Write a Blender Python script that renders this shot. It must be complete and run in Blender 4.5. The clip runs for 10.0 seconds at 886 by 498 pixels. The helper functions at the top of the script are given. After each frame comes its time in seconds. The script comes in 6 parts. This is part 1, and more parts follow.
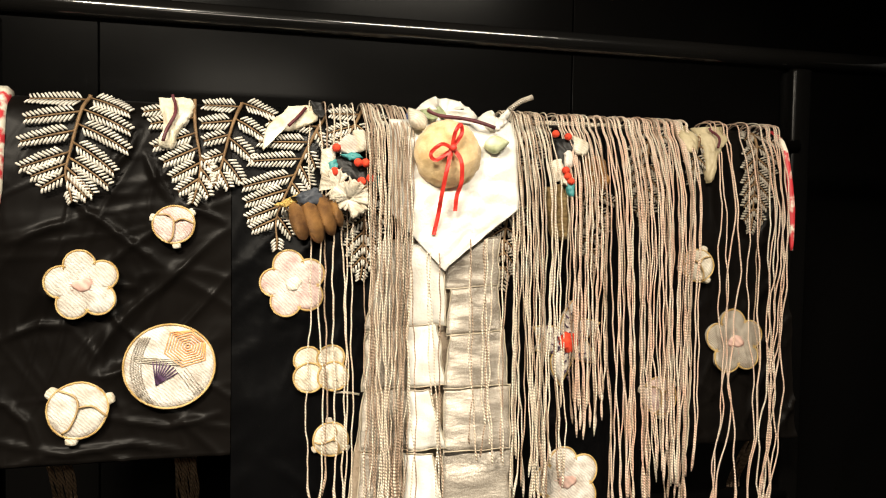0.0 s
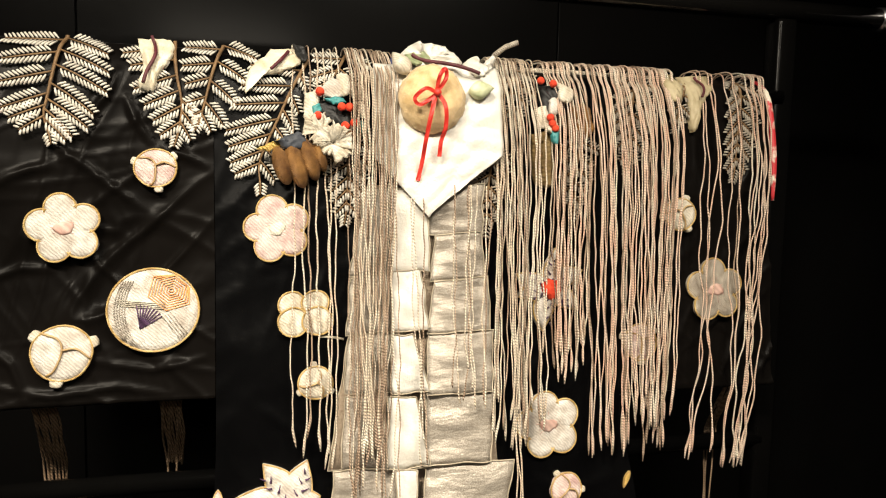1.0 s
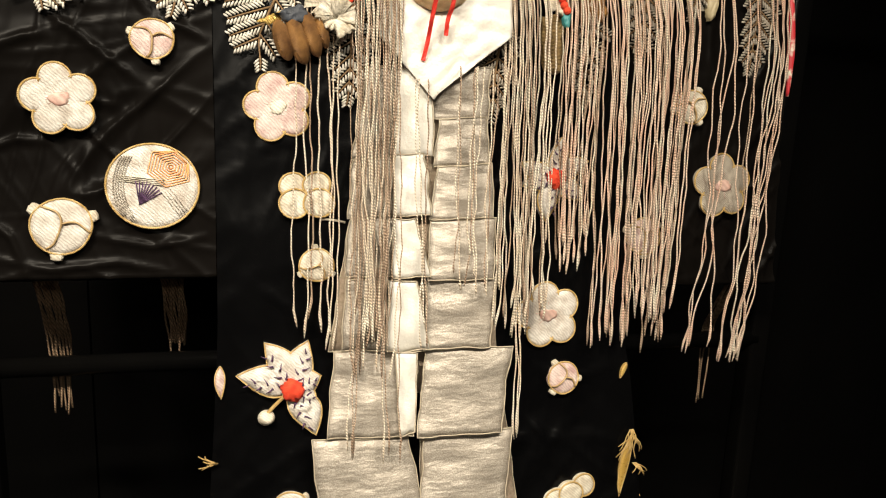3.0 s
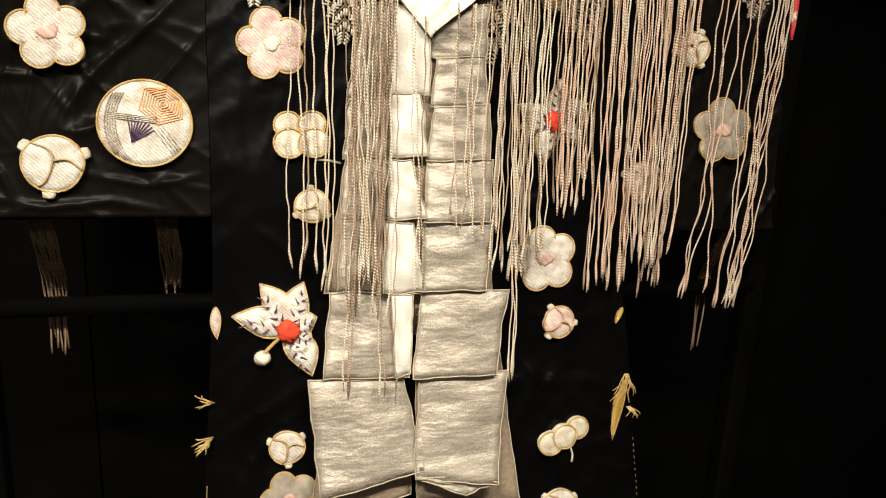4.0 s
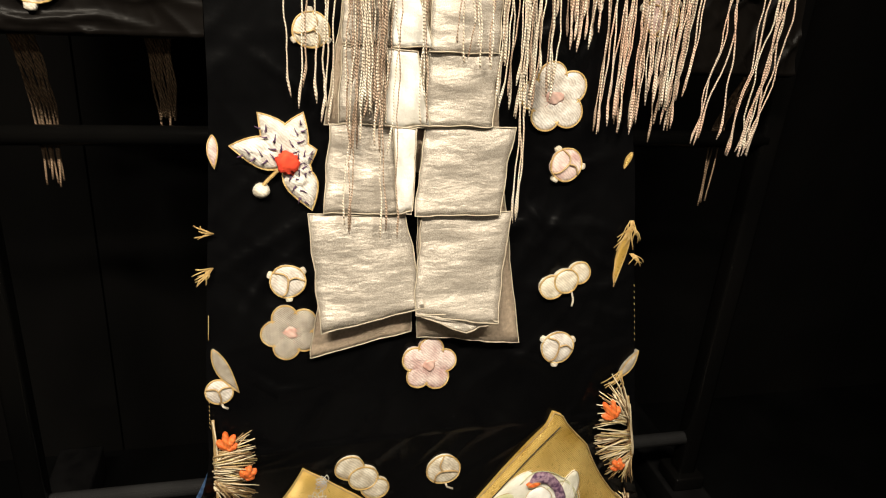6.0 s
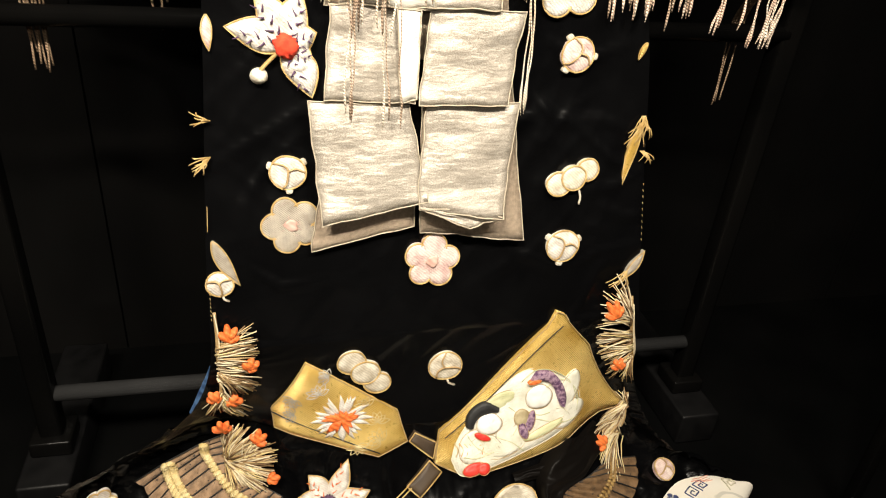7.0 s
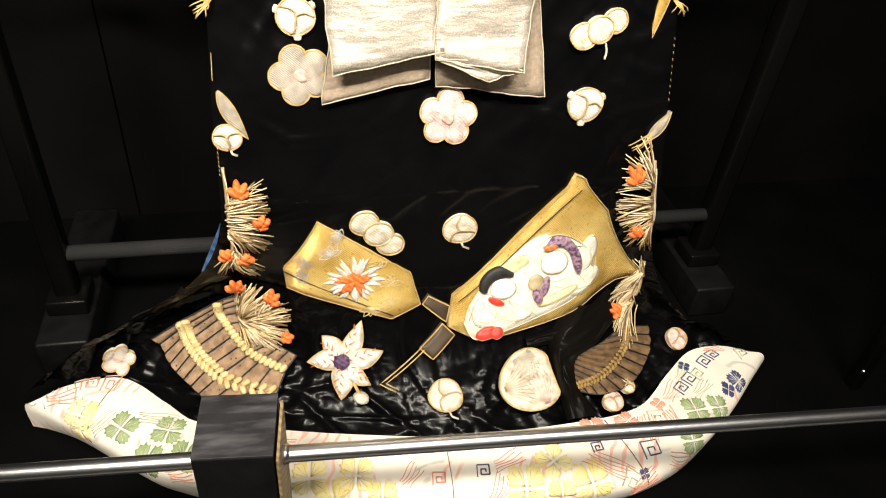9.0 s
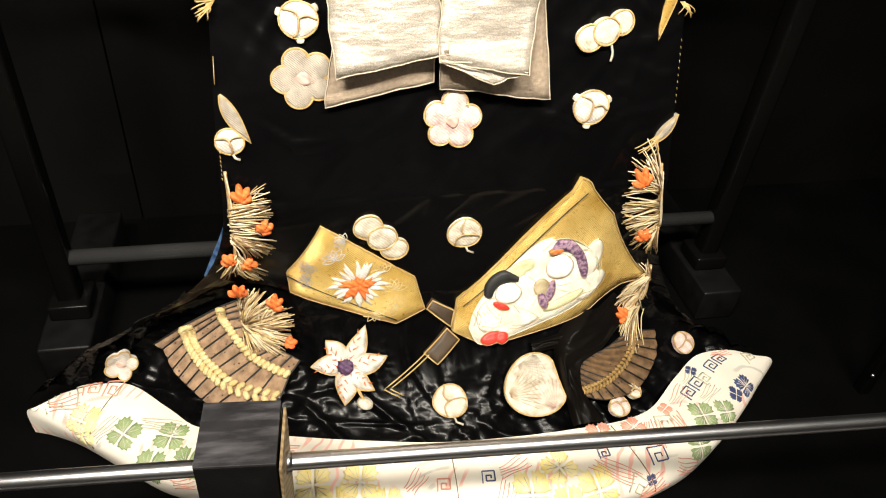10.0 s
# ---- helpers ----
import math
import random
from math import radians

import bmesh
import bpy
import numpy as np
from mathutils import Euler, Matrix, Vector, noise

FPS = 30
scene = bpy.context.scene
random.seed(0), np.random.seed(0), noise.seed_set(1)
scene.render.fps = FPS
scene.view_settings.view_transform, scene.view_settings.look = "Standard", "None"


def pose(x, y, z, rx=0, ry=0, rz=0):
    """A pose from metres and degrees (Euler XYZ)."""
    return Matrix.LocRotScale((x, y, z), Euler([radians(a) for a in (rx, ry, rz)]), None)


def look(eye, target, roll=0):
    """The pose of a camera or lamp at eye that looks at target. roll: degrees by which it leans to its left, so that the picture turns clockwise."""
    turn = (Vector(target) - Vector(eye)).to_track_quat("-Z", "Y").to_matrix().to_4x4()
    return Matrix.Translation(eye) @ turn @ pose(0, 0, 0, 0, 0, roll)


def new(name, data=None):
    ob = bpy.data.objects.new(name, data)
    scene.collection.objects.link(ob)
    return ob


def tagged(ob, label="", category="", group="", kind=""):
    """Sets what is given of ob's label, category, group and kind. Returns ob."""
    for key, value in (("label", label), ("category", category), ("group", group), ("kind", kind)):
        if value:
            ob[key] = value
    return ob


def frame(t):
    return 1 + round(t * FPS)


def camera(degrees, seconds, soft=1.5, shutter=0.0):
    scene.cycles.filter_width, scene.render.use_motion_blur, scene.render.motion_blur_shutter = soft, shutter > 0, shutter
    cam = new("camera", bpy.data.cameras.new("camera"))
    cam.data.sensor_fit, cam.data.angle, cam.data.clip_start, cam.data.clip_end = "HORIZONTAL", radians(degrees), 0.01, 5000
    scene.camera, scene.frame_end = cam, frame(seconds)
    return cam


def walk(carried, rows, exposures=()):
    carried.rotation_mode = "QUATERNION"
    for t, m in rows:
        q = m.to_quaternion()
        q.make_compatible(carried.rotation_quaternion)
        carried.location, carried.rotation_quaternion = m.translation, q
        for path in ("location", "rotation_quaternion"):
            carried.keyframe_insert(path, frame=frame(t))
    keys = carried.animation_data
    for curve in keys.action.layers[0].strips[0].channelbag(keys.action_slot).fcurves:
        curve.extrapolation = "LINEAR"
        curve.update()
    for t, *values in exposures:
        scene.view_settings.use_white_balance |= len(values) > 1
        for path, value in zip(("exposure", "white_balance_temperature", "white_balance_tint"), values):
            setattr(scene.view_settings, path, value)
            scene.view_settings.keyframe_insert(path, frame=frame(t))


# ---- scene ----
cam = camera(62.6, 10.0, soft=1.1)
METRES, EYE, TILT, LEAN, TURN = 0.325, 1.51, -2.2, -0.9, -13.0
ROWS = [
    (0.0, 0.0, 0.0, 0.0, 0.0, 0.0, -0.0),
    (0.5, 0.0061, -0.0123, -0.0456, -0.29, -1.36, -0.23),
    (1.0, 0.0048, -0.0107, -0.0882, -1.17, -2.82, -0.19),
    (1.5, 0.0002, -0.0053, -0.1271, -1.22, -4.04, -0.72),
    (2.0, -0.0071, 0.0073, -0.1638, -1.26, -5.41, -1.22),
    (2.5, -0.003, 0.0093, -0.2015, -1.08, -6.96, -0.94),
    (3.0, 0.0066, 0.018, -0.2651, -0.82, -9.02, -1.47),
    (4.5, 0.0236, 0.03, -0.397, -0.96, -13.84, -1.98),
    (5.0, 0.0299, 0.0382, -0.4535, -0.86, -16.12, -2.07),
    (5.5, 0.0276, 0.0464, -0.5228, -0.43, -18.53, -2.67),
    (7.0, 0.0243, 0.0994, -0.7372, 0.16, -27.96, -3.57),
    (7.5, 0.0146, 0.1109, -0.795, 0.65, -31.28, -3.73),
    (8.0, 0.0189, 0.1095, -0.864, 1.35, -34.33, -3.59),
    (8.5, 0.0183, 0.1165, -0.9195, 1.58, -36.37, -3.66),
    (9.0, 0.0239, 0.1272, -0.9316, 1.43, -36.76, -3.69),
    (9.5, 0.0213, 0.1395, -0.9344, 1.74, -36.63, -3.62),
    (10.0, 0.0206, 0.1658, -0.9423, 1.62, -36.66, -3.43),
]
walk(cam, [(t, pose(-0.27, -1.15, EYE, TILT, LEAN, TURN) @ pose(METRES * x, METRES * y, METRES * z, 90 + pitch, roll, yaw)) for t, x, y, z, yaw, pitch, roll in ROWS],
     exposures=[(0.0, -0.12, 6500, 10), (2.0, -0.34, 6500, 10), (5.5, -0.27, 6500, 10), (7.0, 0.30, 6300, 10), (8.0, 0.62, 6150, 10), (10.0, 0.62, 6150, 10)])

# ---- world, lights, exposure ----
world = bpy.data.worlds.new("world")
scene.world = world
world.use_nodes = True
world.node_tree.nodes["Background"].inputs[0].default_value = (0.9, 0.95, 1.0, 1)
world.node_tree.nodes["Background"].inputs[1].default_value = 0.003


def area_lamp(eye, target, watts, wide, deep, colour):
    lamp = bpy.data.lights.new("area_lamp", "AREA")
    lamp.energy, lamp.shape, lamp.size, lamp.size_y, lamp.color, lamp.spread = watts, "RECTANGLE", wide, deep, colour, radians(70)
    ob = new("area_lamp", lamp)
    ob.matrix_world = look(eye, target)
    return ob


area_lamp((-1.05, -1.75, 2.90), (-0.15, -0.05, 0.95), 20, 0.9, 0.10, (1.0, 0.89, 0.72))
area_lamp((0.45, -1.75, 2.90), (-0.05, -0.1, 0.95), 12.5, 0.9, 0.10, (1.0, 0.90, 0.74))
# weak frontal fill, an added lamp that brightens tassels and undersides
area_lamp((-0.45, -3.20, 2.45), (-0.10, 0.0, 1.05), 1.7, 0.9, 0.10, (1.0, 0.90, 0.74))


# ---- the cloth's shape (numpy only) ----
def curve(keys, values, at):
    """Smooth (cubic) interpolation through a few keys."""
    k, w = np.asarray(keys, float), np.asarray(values, float)
    a = min(max(float(at), k[0]), k[-1])
    i = int(min(np.searchsorted(k, a, side="right") - 1, len(k) - 2))
    h = k[i + 1] - k[i]
    s = (a - k[i]) / h

    def slope(j):
        lo, hi = max(j - 1, 0), min(j + 1, len(k) - 1)
        return (w[hi] - w[lo]) / (k[hi] - k[lo])

    return ((2 * s**3 - 3 * s**2 + 1) * w[i] + (s**3 - 2 * s**2 + s) * h * slope(i)
            + (3 * s**2 - 2 * s**3) * w[i + 1] + (s**3 - s**2) * h * slope(i + 1))


TOP, WAIST = 1.69, 0.50
FRONT_Z = [0.50, 0.65, 0.80, 1.00, 1.20, 1.35, 1.50, 1.62, 1.67, 1.69]
FRONT_Y = [-0.125, -0.100, -0.070, -0.038, -0.018, 0.000, 0.012, 0.032, 0.050, 0.080]
EDGE_Z = [0.50, 0.67, 0.95, 1.10, 1.69]
EDGE_L = [-0.358, -0.354, -0.338, -0.332, -0.335]
EDGE_R = [0.420, 0.400, 0.373, 0.346, 0.340]
SLEEVE = 0.325
HEM_U = [-1.0, -0.9, -0.8, -0.68, -0.6, -0.4, -0.2, 0.0, 0.33, 0.55, 0.7, 0.8, 0.9, 1.0]
IN_X = [-0.737, -0.685, -0.585, -0.497, -0.444, -0.295, -0.145, 0.008, 0.249, 0.397, 0.496, 0.574, 0.657, 0.715]
IN_Y = [-0.145, -0.112, -0.109, -0.185, -0.235, -0.277, -0.310, -0.334, -0.338, -0.317, -0.240, -0.185, -0.176, -0.195]
OUT_X = [-0.757, -0.722, -0.665, -0.58, -0.50, -0.33, -0.16, 0.007, 0.28, 0.43, 0.55, 0.63, 0.70, 0.76]
OUT_Y = [-0.135, -0.155, -0.195, -0.262, -0.320, -0.392, -0.430, -0.450, -0.472, -0.44, -0.37, -0.31, -0.25, -0.20]


def front(x, z):
    return curve(FRONT_Z, FRONT_Y, z) + 0.02 * x


def hem_line(u):
    return np.array([curve(HEM_U, IN_X, u), curve(HEM_U, IN_Y, u), 0.10 - 0.02 * abs(u) ** 4])


def hem_rim(u):
    return np.array([curve(HEM_U, OUT_X, u), curve(HEM_U, OUT_Y, u), 0.0])


def cloth(u, v):
    """The robe's front: u -1 to 1 across the back panel (further out: the sleeves), v 0 to 1 from rack to knee, 1 to 2 over the spread skirt."""
    if v <= 1:
        z = TOP - (TOP - WAIST) * max(v, 0.0)
        lo, hi = curve(EDGE_Z, EDGE_L, z), curve(EDGE_Z, EDGE_R, z)
        x = lo + (hi - lo) * (min(max(u, -1), 1) + 1) / 2 + (min(u + 1, 0) + max(u - 1, 0)) * SLEEVE
        return np.array([x, front(x, z), z])
    u = min(max(u, -1.0), 1.0)
    a, d = cloth(u, 1.0), hem_line(u)
    e = abs(u) ** 3
    b = a + np.array([0.02 * u * e, 0.015 * (1 - e) + 0.01 * e, -0.22])
    if u < 0:
        b[2] -= 0.04 * abs(u) ** 10
        side = np.array([0.25 - 0.10 * abs(u) ** 7, 0.05, 0.115 + 0.075 * abs(u) ** 7])
    else:
        side = np.array([-0.22, 0.06, 0.06])
    c = d + (1 - e) * np.array([-0.12 * u, 0.13, 0.035]) + e * side
    s = min(v - 1, 1.0)
    return a * (1 - s) ** 3 + 3 * b * s * (1 - s) ** 2 + 3 * c * s * s * (1 - s) + d * s**3


def hem(u, w):
    """The padded hem: w 0 at the black cloth, 1 on the floor under its outer side."""
    a, b = hem_line(u), hem_rim(u)
    turn = w * 2.35
    p = a + (b - a) * math.sin(min(turn, 1.571)) if turn < 1.571 else a + (b - a) * (1 - 0.35 * (1 - math.sin(turn)))
    half = a[2] / 2
    p[2] = half + half * math.cos(turn) + 0.012 * math.sin(turn) if turn < 1.571 else half * 0.98 * (1 + math.cos(turn) * 1.39) + 0.012 * math.sin(turn)
    p[2] = max(p[2], 0.004)
    return p


def frame_at(shape, u, v):
    """Middle, unit vectors to the right, up and out, and the small changes of u and v for a step to the right and up."""
    e = 0.004
    p = shape(u, v)
    pu, pv = (shape(u + e, v) - shape(u - e, v)) / (2 * e), (shape(u, v + e) - shape(u, v - e)) / (2 * e)
    out = np.cross(pu, -pv)
    out = out / np.linalg.norm(out)
    if out[1] > 0 and out[2] < 0.3:
        out = -out
    right = pu / np.linalg.norm(pu)
    up = np.cross(out, right)
    m = np.linalg.pinv(np.array([pu, pv]).T)
    return p, right, up, out, m @ right, m @ up


# ---- end of the cloth's shape ----


# ---- materials ----
def material(name, dark, light, rough=0.6, metal=0.0, spots=9.0, weave=0.0, weave_size=900.0, sheen=0.0, coat=0.0, contrast=0.25, grain="noise", bump=0.3, shine=0.5, vary=0.1):
    m = bpy.data.materials.new(name)
    m.use_nodes = True
    n, link = m.node_tree.nodes, m.node_tree.links
    b = n["Principled BSDF"]
    where = n.new("ShaderNodeTexCoord")
    big = n.new("ShaderNodeTexNoise")
    big.inputs["Scale"].default_value, big.inputs["Detail"].default_value = spots, 7
    ramp = n.new("ShaderNodeValToRGB")
    ramp.color_ramp.elements[0].position, ramp.color_ramp.elements[1].position = 0.5 - contrast, 0.5 + contrast
    ramp.color_ramp.elements[0].color, ramp.color_ramp.elements[1].color = (*dark, 1), (*light, 1)
    link.new(where.outputs["Object"], big.inputs["Vector"])
    link.new(big.outputs["Fac"], ramp.inputs["Fac"])
    colour = ramp.outputs["Color"]
    fine = n.new("ShaderNodeTexNoise")
    fine.inputs["Scale"].default_value, fine.inputs["Detail"].default_value = spots * 14, 4
    link.new(where.outputs["Object"], fine.inputs["Vector"])
    r = n.new("ShaderNodeMapRange")
    r.inputs["To Min"].default_value, r.inputs["To Max"].default_value = max(rough - vary, 0.03), min(rough + vary, 1)
    link.new(fine.outputs["Fac"], r.inputs["Value"])
    link.new(r.outputs["Result"], b.inputs["Roughness"])
    relief = fine.outputs["Fac"]
    if weave:
        wave = n.new("ShaderNodeTexWave")
        wave.bands_direction = {"noise": "DIAGONAL", "cross": "Z", "thread": "DIAGONAL", "twist": "DIAGONAL", "stitch": "DIAGONAL"}[grain]
        wave.inputs["Scale"].default_value, wave.inputs["Distortion"].default_value, wave.inputs["Detail"].default_value = weave_size / 20, {"twist": 0.35, "stitch": 5.0}.get(grain, 1.2), 2
        link.new(where.outputs["Object"], wave.inputs["Vector"])
        mix = n.new("ShaderNodeMixRGB")
        mix.blend_type, mix.inputs["Fac"].default_value = "MULTIPLY", weave
        link.new(colour, mix.inputs["Color1"])
        link.new(wave.outputs["Color"], mix.inputs["Color2"])
        colour = mix.outputs["Color"]
        add = n.new("ShaderNodeMath")
        add.operation = "MULTIPLY_ADD"
        link.new(wave.outputs["Fac"], add.inputs[0])
        add.inputs[1].default_value = 0.25 if grain == "stitch" else 1.0
        link.new(fine.outputs["Fac"], add.inputs[2])
        relief = add.outputs["Value"]
    link.new(colour, b.inputs["Base Color"])
    lump = n.new("ShaderNodeBump")
    lump.inputs["Strength"].default_value, lump.inputs["Distance"].default_value = bump, 0.0015
    link.new(relief, lump.inputs["Height"])
    link.new(lump.outputs["Normal"], b.inputs["Normal"])
    b.inputs["Metallic"].default_value = metal
    b.inputs["Specular IOR Level"].default_value = shine
    b.inputs["Sheen Weight"].default_value = sheen
    b.inputs["Coat Weight"].default_value = coat
    b.inputs["Coat Roughness"].default_value = 0.12
    return m


def creased(m, depth):
    """Sharp little creases over the soft folds of a black silk."""
    n, link = m.node_tree.nodes, m.node_tree.links
    b = n["Principled BSDF"]
    before = b.inputs["Normal"].links[0].from_socket
    where = n.new("ShaderNodeTexCoord")
    for turn, scale in ((0.7, 7.0), (-0.5, 10.0)):
        slant = n.new("ShaderNodeMapping")
        slant.inputs["Rotation"].default_value = (0, turn, 0)
        slant.inputs["Scale"].default_value = (0.45, 0.8, 1.3)
        ridge = n.new("ShaderNodeTexNoise")
        ridge.noise_type = "RIDGED_MULTIFRACTAL"
        ridge.inputs["Scale"].default_value, ridge.inputs["Detail"].default_value = scale, 3.5
        ridge.inputs["Distortion"].default_value = 0.3
        fold = n.new("ShaderNodeBump")
        fold.inputs["Strength"].default_value, fold.inputs["Distance"].default_value = 0.55, depth
        link.new(where.outputs["Object"], slant.inputs["Vector"])
        link.new(slant.outputs["Vector"], ridge.inputs["Vector"])
        link.new(ridge.outputs["Fac"], fold.inputs["Height"])
        link.new(before, fold.inputs["Normal"])
        before = fold.outputs["Normal"]
    link.new(before, b.inputs["Normal"])
    return m


def speckled(m):
    """Short dark flecks pulled through a plush."""
    n, link = m.node_tree.nodes, m.node_tree.links
    b = n["Principled BSDF"]
    where, cells, cut, mix = n.new("ShaderNodeTexCoord"), n.new("ShaderNodeTexVoronoi"), n.new("ShaderNodeValToRGB"), n.new("ShaderNodeMixRGB")
    cells.inputs["Scale"].default_value, cells.inputs["Randomness"].default_value = 75, 1.0
    cut.color_ramp.elements[0].position, cut.color_ramp.elements[1].position = 0.10, 0.17
    cut.color_ramp.elements[0].color, cut.color_ramp.elements[1].color = (1, 1, 1, 1), (0, 0, 0, 1)
    mix.inputs["Color2"].default_value = (0.015, 0.010, 0.008, 1)
    link.new(where.outputs["Object"], cells.inputs["Vector"])
    link.new(cells.outputs["Distance"], cut.inputs["Fac"])
    link.new(cut.outputs["Color"], mix.inputs["Fac"])
    link.new(b.inputs["Base Color"].links[0].from_socket, mix.inputs["Color1"])
    link.new(mix.outputs["Color"], b.inputs["Base Color"])
    return m


def streaked(m):
    """Pale scuffs along the grain of a painted board."""
    n, link = m.node_tree.nodes, m.node_tree.links
    b = n["Principled BSDF"]
    where, slant, grain, cut, mix = n.new("ShaderNodeTexCoord"), n.new("ShaderNodeMapping"), n.new("ShaderNodeTexNoise"), n.new("ShaderNodeValToRGB"), n.new("ShaderNodeMixRGB")
    slant.inputs["Rotation"].default_value, slant.inputs["Scale"].default_value = (0, 0, 0.5), (14, 70, 60)
    grain.inputs["Scale"].default_value, grain.inputs["Detail"].default_value = 1.0, 6
    cut.color_ramp.elements[0].position, cut.color_ramp.elements[1].position = 0.45, 0.75
    mix.inputs["Color2"].default_value = (0.085, 0.082, 0.09, 1)
    link.new(where.outputs["Object"], slant.inputs["Vector"])
    link.new(slant.outputs["Vector"], grain.inputs["Vector"])
    link.new(grain.outputs["Fac"], cut.inputs["Fac"])
    link.new(cut.outputs["Color"], mix.inputs["Fac"])
    link.new(b.inputs["Base Color"].links[0].from_socket, mix.inputs["Color1"])
    link.new(mix.outputs["Color"], b.inputs["Base Color"])
    return m


# one satin in two tones: sleeves paler for sheen, body darker off the highlights
satin = creased(material("black_satin", (0.0032, 0.0027, 0.0024), (0.0055, 0.0046, 0.004), 0.34, spots=7, bump=0.02, shine=0.045, vary=0.05), 0.010)
satin_dim = creased(material("black_satin_dim", (0.0012, 0.0012, 0.0014), (0.0024, 0.0024, 0.0026), 0.26, spots=12, bump=0.01, shine=0.125, vary=0.03), 0.005)
white = material("white_silk", (0.50, 0.43, 0.36), (0.86, 0.83, 0.77), 0.4, spots=60, weave=0.22, weave_size=2000, grain="stitch", bump=0.9, contrast=0.2)
paper = material("white_paper_cloth", (0.60, 0.57, 0.50), (0.82, 0.80, 0.75), 0.38, spots=14, bump=0.8)
cream = material("cream_silk", (0.50, 0.42, 0.30), (0.86, 0.81, 0.69), 0.42, spots=60, weave=0.22, weave_size=2000, grain="stitch", bump=0.9, contrast=0.2)
pink = material("pale_pink_silk", (0.54, 0.34, 0.31), (0.86, 0.74, 0.68), 0.4, spots=60, weave=0.22, weave_size=2000, grain="stitch", bump=0.9, contrast=0.2)
grey = material("silver_grey_thread", (0.36, 0.31, 0.25), (0.60, 0.54, 0.45), 0.42, 0.1, spots=60, weave=0.14, weave_size=3000, bump=0.8, contrast=0.18)
rose = material("rose_stitching", (0.50, 0.27, 0.22), (0.74, 0.54, 0.46), 0.5, spots=60, weave=0.2)
gold_thread = material("gold_thread", (0.46, 0.27, 0.07), (0.84, 0.62, 0.28), 0.42, 0.12, spots=60, weave=0.15, weave_size=4600, grain="thread", bump=0.6)
brown_thread = material("brown_thread", (0.16, 0.09, 0.04), (0.34, 0.21, 0.10), 0.55, 0.15, spots=60, weave=0.4, weave_size=5200)
fern_white = material("silver_white_thread", (0.52, 0.48, 0.41), (0.82, 0.79, 0.71), 0.45, 0.0, spots=80, bump=0.4)
# rope and plush of the right barrel, the fold's shade put into their colours
rope_bronze_shaded = material("shaded_bronze_rope", (0.20, 0.11, 0.03), (0.50, 0.33, 0.12), 0.42, 0.05, spots=60, weave=0.2, weave_size=3800, bump=0.6)
plush_shaded = speckled(material("shaded_brown_plush", (0.07, 0.038, 0.015), (0.20, 0.115, 0.05), 0.7, spots=60, bump=1.0, contrast=0.2))
pale_leaf = material("pale_green_silk", (0.36, 0.42, 0.22), (0.74, 0.74, 0.52), 0.5, spots=60, bump=0.5, contrast=0.16)
net_orange = material("pale_orange_thread", (0.80, 0.30, 0.09), (0.92, 0.50, 0.22), 0.6, spots=70, bump=0.6)
# cords: twist bands paint strand highlights and shaded gaps into the colour
dark_cord = material("brownish_twisted_cord", (0.36, 0.25, 0.17), (0.66, 0.49, 0.36), 0.4, spots=20, weave=0.46, weave_size=2400, grain="twist", bump=1.0, contrast=0.13)
ribbon_silk = material("cream_ribbon_silk", (0.58, 0.50, 0.34), (0.88, 0.83, 0.68), 0.42, spots=30, bump=0.8, contrast=0.18)
ivory = material("ivory_silk", (0.52, 0.50, 0.38), (0.84, 0.82, 0.74), 0.36, spots=22, bump=1.0, contrast=0.2)
bright_silk = material("bright_white_silk", (0.74, 0.72, 0.66), (0.88, 0.87, 0.83), 0.36, spots=40, bump=0.6, contrast=0.2)
pale_olive = material("pale_olive_silk", (0.42, 0.42, 0.22), (0.66, 0.65, 0.42), 0.42, spots=30, bump=0.8)
plum_dotted = material("purple_dotted_silk", (0.09, 0.035, 0.10), (0.42, 0.28, 0.36), 0.5, spots=160, bump=0.8, contrast=0.12)
ribbed_straw = material("ribbed_straw_cloth", (0.22, 0.13, 0.04), (0.52, 0.36, 0.15), 0.6, spots=50, weave=0.6, weave_size=3000, grain="cross", bump=1.0)
olive_silk = material("olive_beige_silk", (0.30, 0.24, 0.13), (0.56, 0.48, 0.31), 0.45, spots=30, bump=0.8, contrast=0.18)
cord_mat = material("twisted_beige_cord", (0.88, 0.71, 0.54), (1.0, 0.91, 0.75), 0.34, spots=20, weave=0.44, weave_size=2400, grain="twist", bump=1.0, contrast=0.13)

trim_mat = material("beige_edge_thread", (0.34, 0.29, 0.21), (0.54, 0.47, 0.36), 0.6, spots=60, bump=0.6)
taupe = material("taupe_ribbed_cloth", (0.50, 0.37, 0.25), (0.80, 0.64, 0.48), 0.75, spots=150, weave=0.25, weave_size=5200, grain="cross", bump=1.0)
gold = material("gold_brocade", (0.50, 0.29, 0.04), (1.0, 0.74, 0.26), 0.30, 0.26, spots=13, weave=0.07, weave_size=2600, bump=1.0, contrast=0.22)
orange_fruit = material("orange_velvet", (0.54, 0.36, 0.15), (0.84, 0.63, 0.34), 0.8, spots=55, sheen=0.4, bump=1.0, contrast=0.16)
bark = material("brown_velvet", (0.13, 0.05, 0.012), (0.50, 0.25, 0.07), 0.65, spots=45, weave=0.3, weave_size=8000, bump=0.8, contrast=0.2)
straw_brown = speckled(material("brown_plush", (0.15, 0.088, 0.045), (0.40, 0.255, 0.145), 0.7, spots=60, sheen=0.2, bump=1.0, contrast=0.2))
red = material("red_silk_ribbon", (0.50, 0.02, 0.015), (0.74, 0.05, 0.03), 0.5, spots=30, bump=0.3)
